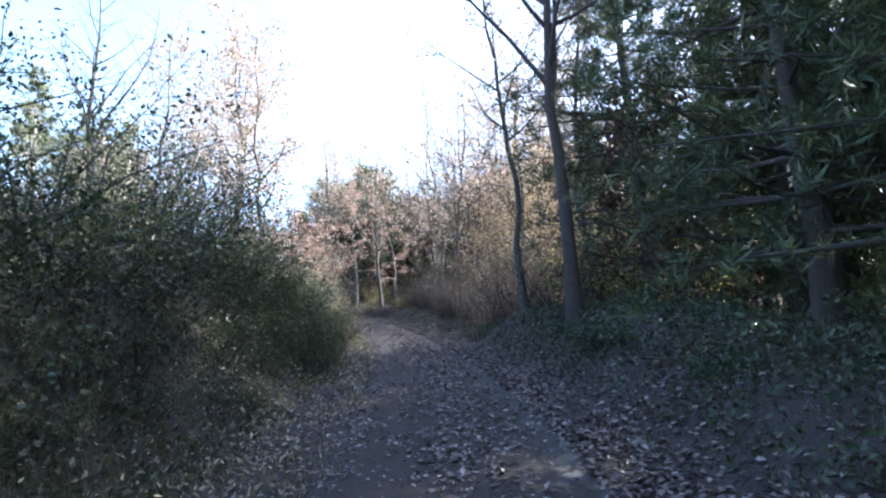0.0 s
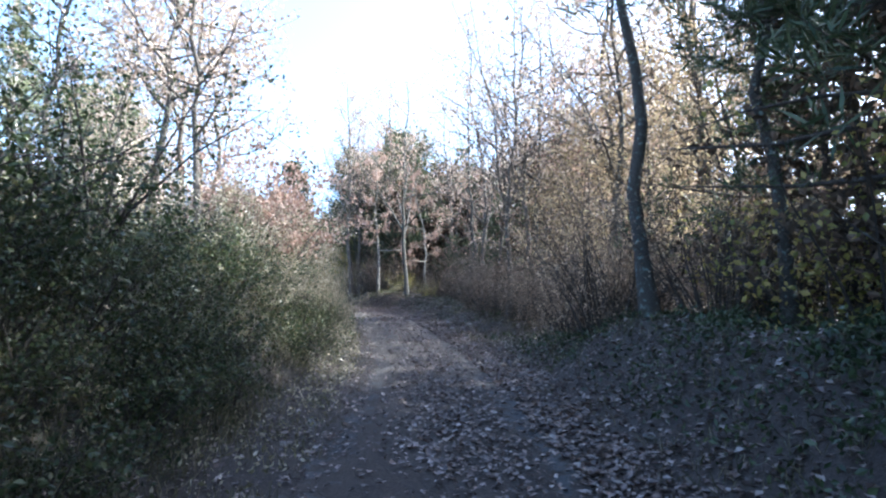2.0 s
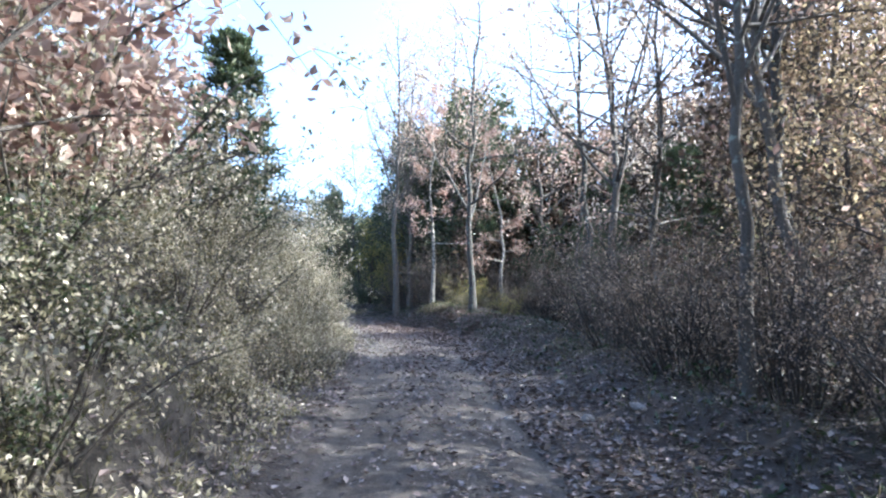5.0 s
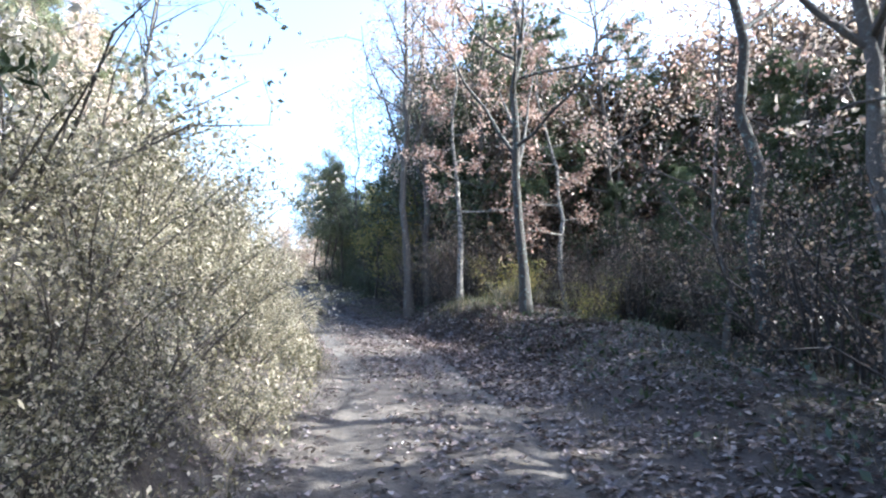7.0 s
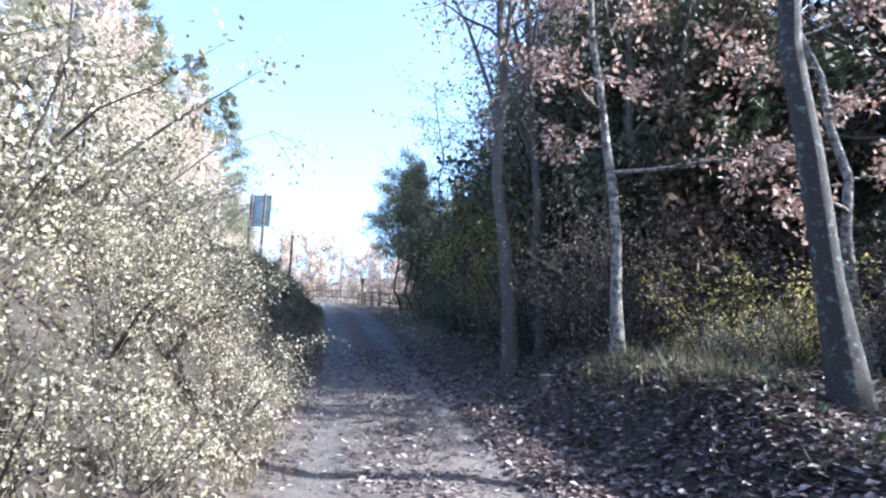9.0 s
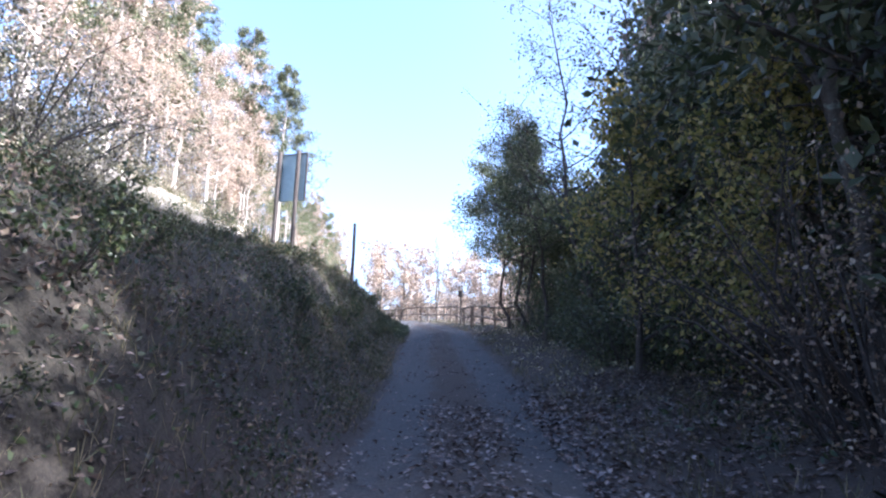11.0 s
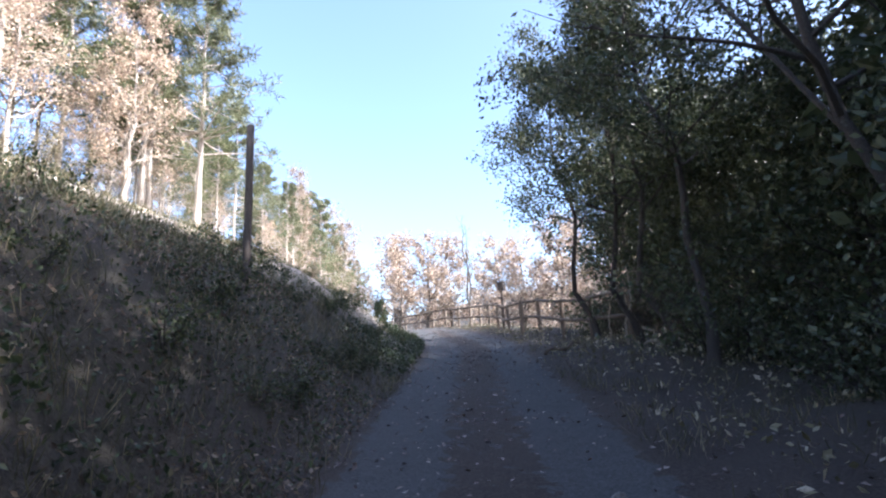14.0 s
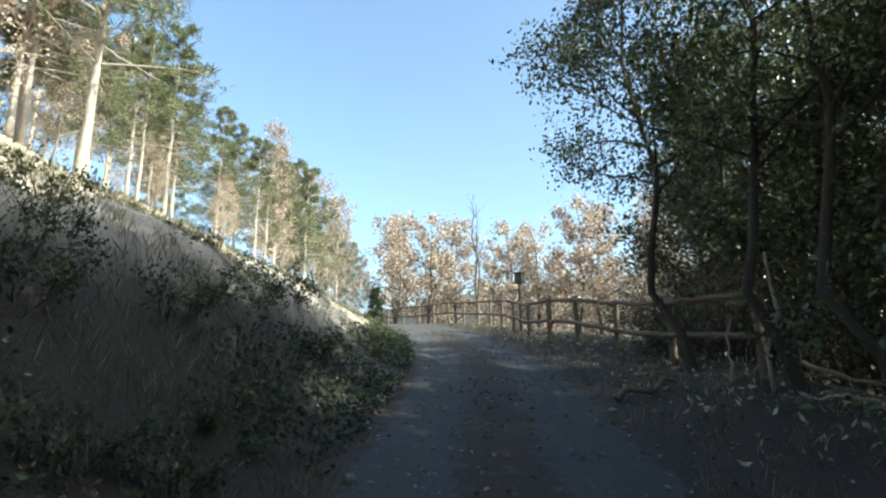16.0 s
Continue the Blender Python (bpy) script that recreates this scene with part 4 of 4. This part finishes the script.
stand(low, [(46.5, -2.2, 0, 0.7)] + spread(34, (39, 56.5), (-3.6, -1.4), (0.35, 0.8), 30, 0.7) + spread(14, (55.5, 60.5), (-3.4, -1.6), (0.4, 0.8), 131, 0.7) + spread(8, (42, 53), (-8.5, -4.4), (0.6, 1.0), 130, 1.4) + [(62.0, -1.7, 0, 0.5), (64.5, -1.9, 50, 0.45), (66.5, -3.6, 80, 0.6), (70, -2.4, 10, 0.5), (72, -4.2, 30, 0.7)])
hill_pine = plant("pine_tree", pine(rnd(31), 9.5, 0.1, 0.25, 18, 0.22, 14, 0.22, slim=0.12), (BARK_SUNLIT, NEEDLES_SUNLIT),
                  "hillside pine, trunk and needles coloured paler for sunlight", "tree", "pines on the hill")
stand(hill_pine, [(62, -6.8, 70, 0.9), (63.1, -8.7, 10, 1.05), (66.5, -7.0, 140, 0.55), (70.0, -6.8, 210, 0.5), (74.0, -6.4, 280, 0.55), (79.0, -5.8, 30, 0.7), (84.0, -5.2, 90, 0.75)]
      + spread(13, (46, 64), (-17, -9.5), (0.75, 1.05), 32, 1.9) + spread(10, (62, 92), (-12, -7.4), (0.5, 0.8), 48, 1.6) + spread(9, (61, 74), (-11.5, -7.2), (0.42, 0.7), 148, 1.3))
hill_oak = plant("oak_tree", broadleaf(rnd(33), 8.5, 0.085, 0.16, 24, 0.25, 0.5, 6, 11, 0.12, 0.34), (BARK_SUNLIT, LEAF_OAK),
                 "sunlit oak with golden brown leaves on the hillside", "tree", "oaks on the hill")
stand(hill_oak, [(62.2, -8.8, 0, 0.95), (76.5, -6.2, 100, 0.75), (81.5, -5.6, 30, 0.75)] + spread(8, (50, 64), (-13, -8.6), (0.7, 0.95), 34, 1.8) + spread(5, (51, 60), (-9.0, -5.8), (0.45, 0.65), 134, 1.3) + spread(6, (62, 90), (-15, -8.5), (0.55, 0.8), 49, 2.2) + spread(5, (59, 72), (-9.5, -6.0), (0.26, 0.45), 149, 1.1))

# beyond the crest
far_oak = plant("oak_tree", broadleaf(rnd(35), 8.0, 0.12, 0.08, 24, 0.34, 0.5, 6, 7, 0.24, 0.5), (BARK_OAK, LEAF_OAK),
                "broad oak in brown autumn leaf beyond the bend", "tree", "oaks beyond the bend")
FAR = [(38, -3.0), (39, -0.8), (41, 1.2), (43, -3.5), (36, 4.5), (39, 6.5), (34, 8.5), (37, 10.5), (33, 13), (38, 14.5), (30, 12), (28, 16), (44, 4), (45, 9), (26, 20), (34, 19), (42, 18), (48, 14), (50, 0), (24, 26), (32, 26)]
stand(far_oak, [ahead(a, c, 67 * i, 0.9 + 0.07 * (i % 4)) for i, (a, c) in enumerate(FAR)])
stand(plant("spruce_tree", pine(rnd(38), 8.0, 0.12, 0.04, 22, 0.24, 4, 0.4, bare=0.0), (BARK_DARK, NEEDLES),
            "dark green conifer beyond the bend of the track", "tree"), [ahead(37, -4.2, 0, 0.33), ahead(41, -5.0, 60, 0.4)])
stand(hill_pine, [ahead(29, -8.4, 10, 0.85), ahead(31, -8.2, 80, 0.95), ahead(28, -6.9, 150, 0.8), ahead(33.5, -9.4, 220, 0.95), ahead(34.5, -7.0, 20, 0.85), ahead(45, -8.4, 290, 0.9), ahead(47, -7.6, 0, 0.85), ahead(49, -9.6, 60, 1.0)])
stand(hill_oak, [ahead(30.5, -7.0, 0, 0.95), ahead(33, -6.2, 70, 0.9), ahead(46, -6.8, 120, 0.75)])
stand(plant("poplar_tree", broadleaf(rnd(37), 8.5, 0.09, 0.4, 16, 0.14, 1.4, 5, 0, forks=1), (BARK_OAK, LEAF_OAK),
            "tall bare twin-stemmed tree beside the fence", "tree", "bare trees by the fence"), [ahead(27.5, 1.7, 0, 0.8), ahead(26.6, 1.75, 100, 0.7)])

# ---- signboard, pole and fence ----
PANEL = material("sign_back")
_n, _l, _p = PANEL[1:]
_a = noise_node(_n, _l, 5, 6)
_r = ramp(_n, [(0.3, (0.20, 0.265, 0.265)), (0.7, (0.28, 0.35, 0.35))])
_l.new(_a.outputs[0], _r.inputs[0])
_l.new(_r.outputs[0], _p.inputs["Base Color"])
_p.inputs["Roughness"].default_value, _p.inputs["Metallic"].default_value = 0.55, 0.2
PANEL = PANEL[0]


def round_post(radius, tall, rng, top=0.5, sides=12, bury=0.3):
    """A round post, slightly tapered and crooked, with a rounded top."""
    s = Soup()
    z = np.r_[-bury, np.linspace(0.0, tall - radius * top, 6), tall - radius * top * 0.3, tall]
    r = radius * np.r_[1.03, np.linspace(1.0, 0.94, 6), 0.75, 0.02]
    x, y = np.r_[0, rng.normal(size=8) * radius * 0.05], np.r_[0, rng.normal(size=8) * radius * 0.05]
    s.tube(np.stack([x, y, z], 1), r, sides)
    return s


def pole_between(a, b, r0, r1, rng, bend=0.02, n=6, sides=9):
    """A round bar from a to b with closed ends."""
    s = Soup()
    u = np.r_[0, np.linspace(0, 1, n), 1]
    p = np.array(a)[None] * (1 - u)[:, None] + np.array(b)[None] * u[:, None]
    p[2:-2] += rng.normal(size=(n - 2, 3)) * bend
    p[0] -= (p[2] - p[1]) * 1e-3
    p[-1] += (p[-2] - p[-3]) * 1e-3
    r = np.r_[0.001, np.linspace(r0, r1, n), 0.001]
    s.tube(p, r, sides)
    return s


def signboard():
    top = tagged(new("signboard"), "information board on two dark wooden posts, seen from behind", "sign")
    bx, by = -17.74, 44.81
    top.matrix_basis = pose(bx, by, 0, 0, 0, 19.5)
    rng = rnd(50)
    for x in (-0.24, 0.2):
        g = float(height(bx + x * 0.94, by + x * 0.33)[0])
        s = round_post(0.046, 9.56 - g, rng, 0.4)
        me = s.mesh("post", WOOD_POST)
        ob = part("post", me, top)
        ob.location = (x, -0.06, g)
    s = Soup()
    s.box((-0.3, 0.0, 8.44), (0.36, 0.018, 9.48))
    panel = part("panel", s.mesh("panel", PANEL, True), top, "grey-green back of the board")
    for a, b in (((-0.325, -0.012, 8.43), (-0.302, 0.03, 9.5)), ((0.362, -0.012, 8.43), (0.385, 0.03, 9.5)), ((-0.3, -0.012, 9.482), (0.36, 0.03, 9.505))):
        s = Soup()
        s.box(a, b)
        part("edge_strip", s.mesh("edge_strip", WOOD_POST, True), panel)


signboard()
g = float(height(-19.37, 48.66)[0])
pole = new("wooden_pole", round_post(0.047, 9.13 - g, rnd(51), 0.3).mesh("wooden_pole", WOOD_POST))
pole.location = (-19.37, 48.66, g)
tagged(pole, "plain dark wooden pole standing on top of the bank", "pole")

# the fence: along and to the right of the last viewpoint
FO, FF, FR = np.array([-16.68, 48.89]), np.array([-0.610, 0.792]), np.array([0.792, 0.610])
FENCE = [(7.0, 3.85), (8.9, 3.55), (10.8, 3.26), (12.7, 2.98), (14.6, 2.75), (16.6, 2.5), (18.4, 2.28), (20.4, 2.1), (22.4, 1.85), (24.4, 1.5), (26.4, 0.95),
         (28.4, 0.3), (30.4, -0.5), (32.3, -1.4), (34.2, -2.4), (36.0, -3.5)]


def fence():
    top = tagged(new("fence"), "weathered round-pole fence with two rails along the track", "fence")
    rng = rnd(52)
    spots = []
    shapes = [round_post(0.058, 1.1, rng).mesh("post", WOOD_FENCE) for _ in range(3)]
    for i, (a, b) in enumerate(FENCE):
        x, y = FO + FF * a + FR * b
        z = float(height(x, y)[0])
        spots.append((x, y, z))
        ob = part("post", shapes[i % 3], top)
        ob.matrix_basis = pose(x, y, z, rng.normal() * 1.5, rng.normal() * 1.5, rng.uniform(0, 360))
    for a, b in zip(spots, spots[1:]):
        side = np.array([-FR[0], -FR[1], 0]) * 0.085
        for h in (0.5, 1.0):
            p, q = np.array(a) + (0, 0, h) + side, np.array(b) + (0, 0, h) + side
            e = (q - p) * 0.045
            part("rail", pole_between(p - e, q + e + (0, 0, 0.012), 0.046, 0.04, rng, 0.008).mesh("rail", WOOD_FENCE), top)
    return spots


spots = fence()
x, y = FO + FF * 14.1 + FR * 2.62
ob = new("fence_post", round_post(0.06, 1.12, rnd(53)).mesh("fence_post", WOOD_FENCE))
ob.location = (x, y, float(height(x, y)[0]))
tagged(ob, "extra round wooden post standing close to the fence", "post")
# the marker post with its box
mx, my = FO + FF * 18.5 + FR * 2.52
mz = float(height(mx, my)[0])
marker = tagged(new("marker_post"), "tall wooden post with a small dark box on top", "post")
marker.location = (mx, my, mz)
part("post", round_post(0.05, 1.62, rnd(54)).mesh("post", WOOD_POST), marker)
s = Soup()
s.box((-0.13, -0.1, 1.58), (0.13, 0.1, 1.9))
s.box((-0.16, -0.13, 1.9), (0.16, 0.13, 1.93))
part("box", s.mesh("box", WOOD_POST, True), marker, "small dark wooden box")


# ---- dead wood and stones ----
def dead_branch(a, b, r, label, mat, seed, twigs=3):
    rng = rnd(seed)
    s = pole_between(a, b, r, r * 0.5, rng, r * 1.2, 8, 7)
    a, b = np.array(a), np.array(b)
    for k in range(twigs):
        q = a + (b - a) * rng.uniform(0.3, 0.95)
        w = (b - a) / np.linalg.norm(b - a) + rng.normal(size=3) * 0.6
        t = curve(rng, q, w, np.linalg.norm(b - a) * 0.25, 3, 0.2)
        s.tube(t, np.linspace(r * 0.4, r * 0.12, 4), 4)
    tagged(new("dead_branch", s.mesh("dead_branch", mat)), label, "branch", "dead branches")


def spot(a, b, h=0.0):
    x, y = FO + FF * a + FR * b
    return (x, y, float(height(x, y)[0]) + h)


dead_branch(spot(6.6, 1.95, 0.04), spot(6.9, 2.75, 0.07), 0.04, "short reddish branch lying on the verge", WOOD_FENCE, 60)
dead_branch(spot(6.2, 3.5, -0.05), spot(6.5, 3.75, 1.55), 0.028, "pale dead stick leaning upright among the trees", WOOD_PALE, 61, 2)
dead_branch(spot(6.0, 3.7, 0.35), spot(5.6, 4.6, 0.1), 0.028, "pale fallen pole lying under the trees", WOOD_PALE, 62, 2)
dead_branch(spot(5.6, 3.4, 0.05), spot(4.9, 4.0, 0.03), 0.024, "greenish fallen pole on the ground under the trees", WOOD_PALE, 63, 1)
dead_branch(spot(6.7, 3.3, -0.05), spot(6.8, 3.4, 0.8), 0.02, "thin pale dead stem standing by the fence", WOOD_PALE, 64, 1)
x0 = place(16.2, 1.3)
x1 = place(16.6, 1.9)
dead_branch((x0[0], x0[1], x0[2] + 0.03), (x1[0], x1[1], x1[2] + 0.05), 0.02, "small stick lying at the edge of the track", WOOD_PALE, 65, 2)



def stump():
    x, y, z = place(38.6, 2.3)
    top = tagged(new("tree_stump"), "low cut tree stump with a pale top on the verge", "stump")
    top.matrix_basis = pose(x, y, z - 0.13, 4, -3, 20)
    s = Soup()
    s.tube([(0, 0, -0.2), (0, 0, 0.0), (0.01, 0, 0.1), (0.01, 0.01, 0.24)], [0.19, 0.165, 0.145, 0.14], 12)
    part("trunk", s.mesh("trunk", BARK_OAK), top)
    s = Soup()
    s.tube([(0.01, 0.01, 0.235), (0.01, 0.01, 0.247), (0.012, 0.01, 0.249)], [0.137, 0.133, 0.002], 12)
    part("cut_face", s.mesh("cut_face", WOOD_PALE), top, "pale sawn top")


stump()
STONE = bark_material("pale_stone", (0.13, 0.125, 0.12), (0.36, 0.34, 0.32), None, 0.5, 6.0)


def stone_mesh(seed):
    rng = rnd(seed)
    bm = bmesh.new()
    bmesh.ops.create_icosphere(bm, subdivisions=2, radius=1.0)
    ax = rng.uniform(0.6, 1.0, 3)
    for v in bm.verts:
        k = 1 + 0.35 * noise.noise(v.co * 1.3 + Vector((seed * 3.1, 0, 0))) + 0.12 * noise.noise(v.co * 3.1)
        v.co = Vector((v.co.x * ax[0], v.co.y * ax[1], v.co.z * ax[2] * 0.65)) * k
    me = bpy.data.meshes.new("stone")
    bm.to_mesh(me)
    bm.free()
    me.materials.append(STONE)
    return me


stones = [stone_mesh(k) for k in range(4)]
rng = rnd(70)
for k in range(46):
    s_ = rng.uniform(1, 66)
    d_ = rng.choice([rng.uniform(-1.25, -0.85), rng.uniform(1.3, 2.4), rng.uniform(-0.8, 1.3)])
    x, y, z = place(s_, d_)
    size = rng.uniform(0.03, 0.075) * (1.5 if d_ > 1.4 else 1.0)
    ob = new("stone", stones[k % 4])
    ob.matrix_basis = pose(x, y, z + size * 0.12, rng.uniform(-15, 15), rng.uniform(-15, 15), rng.uniform(0, 360)) @ Matrix.Diagonal((size, size, size, 1))
    tagged(ob, "small grey stone lying on the track", "stone", "stones on the track")
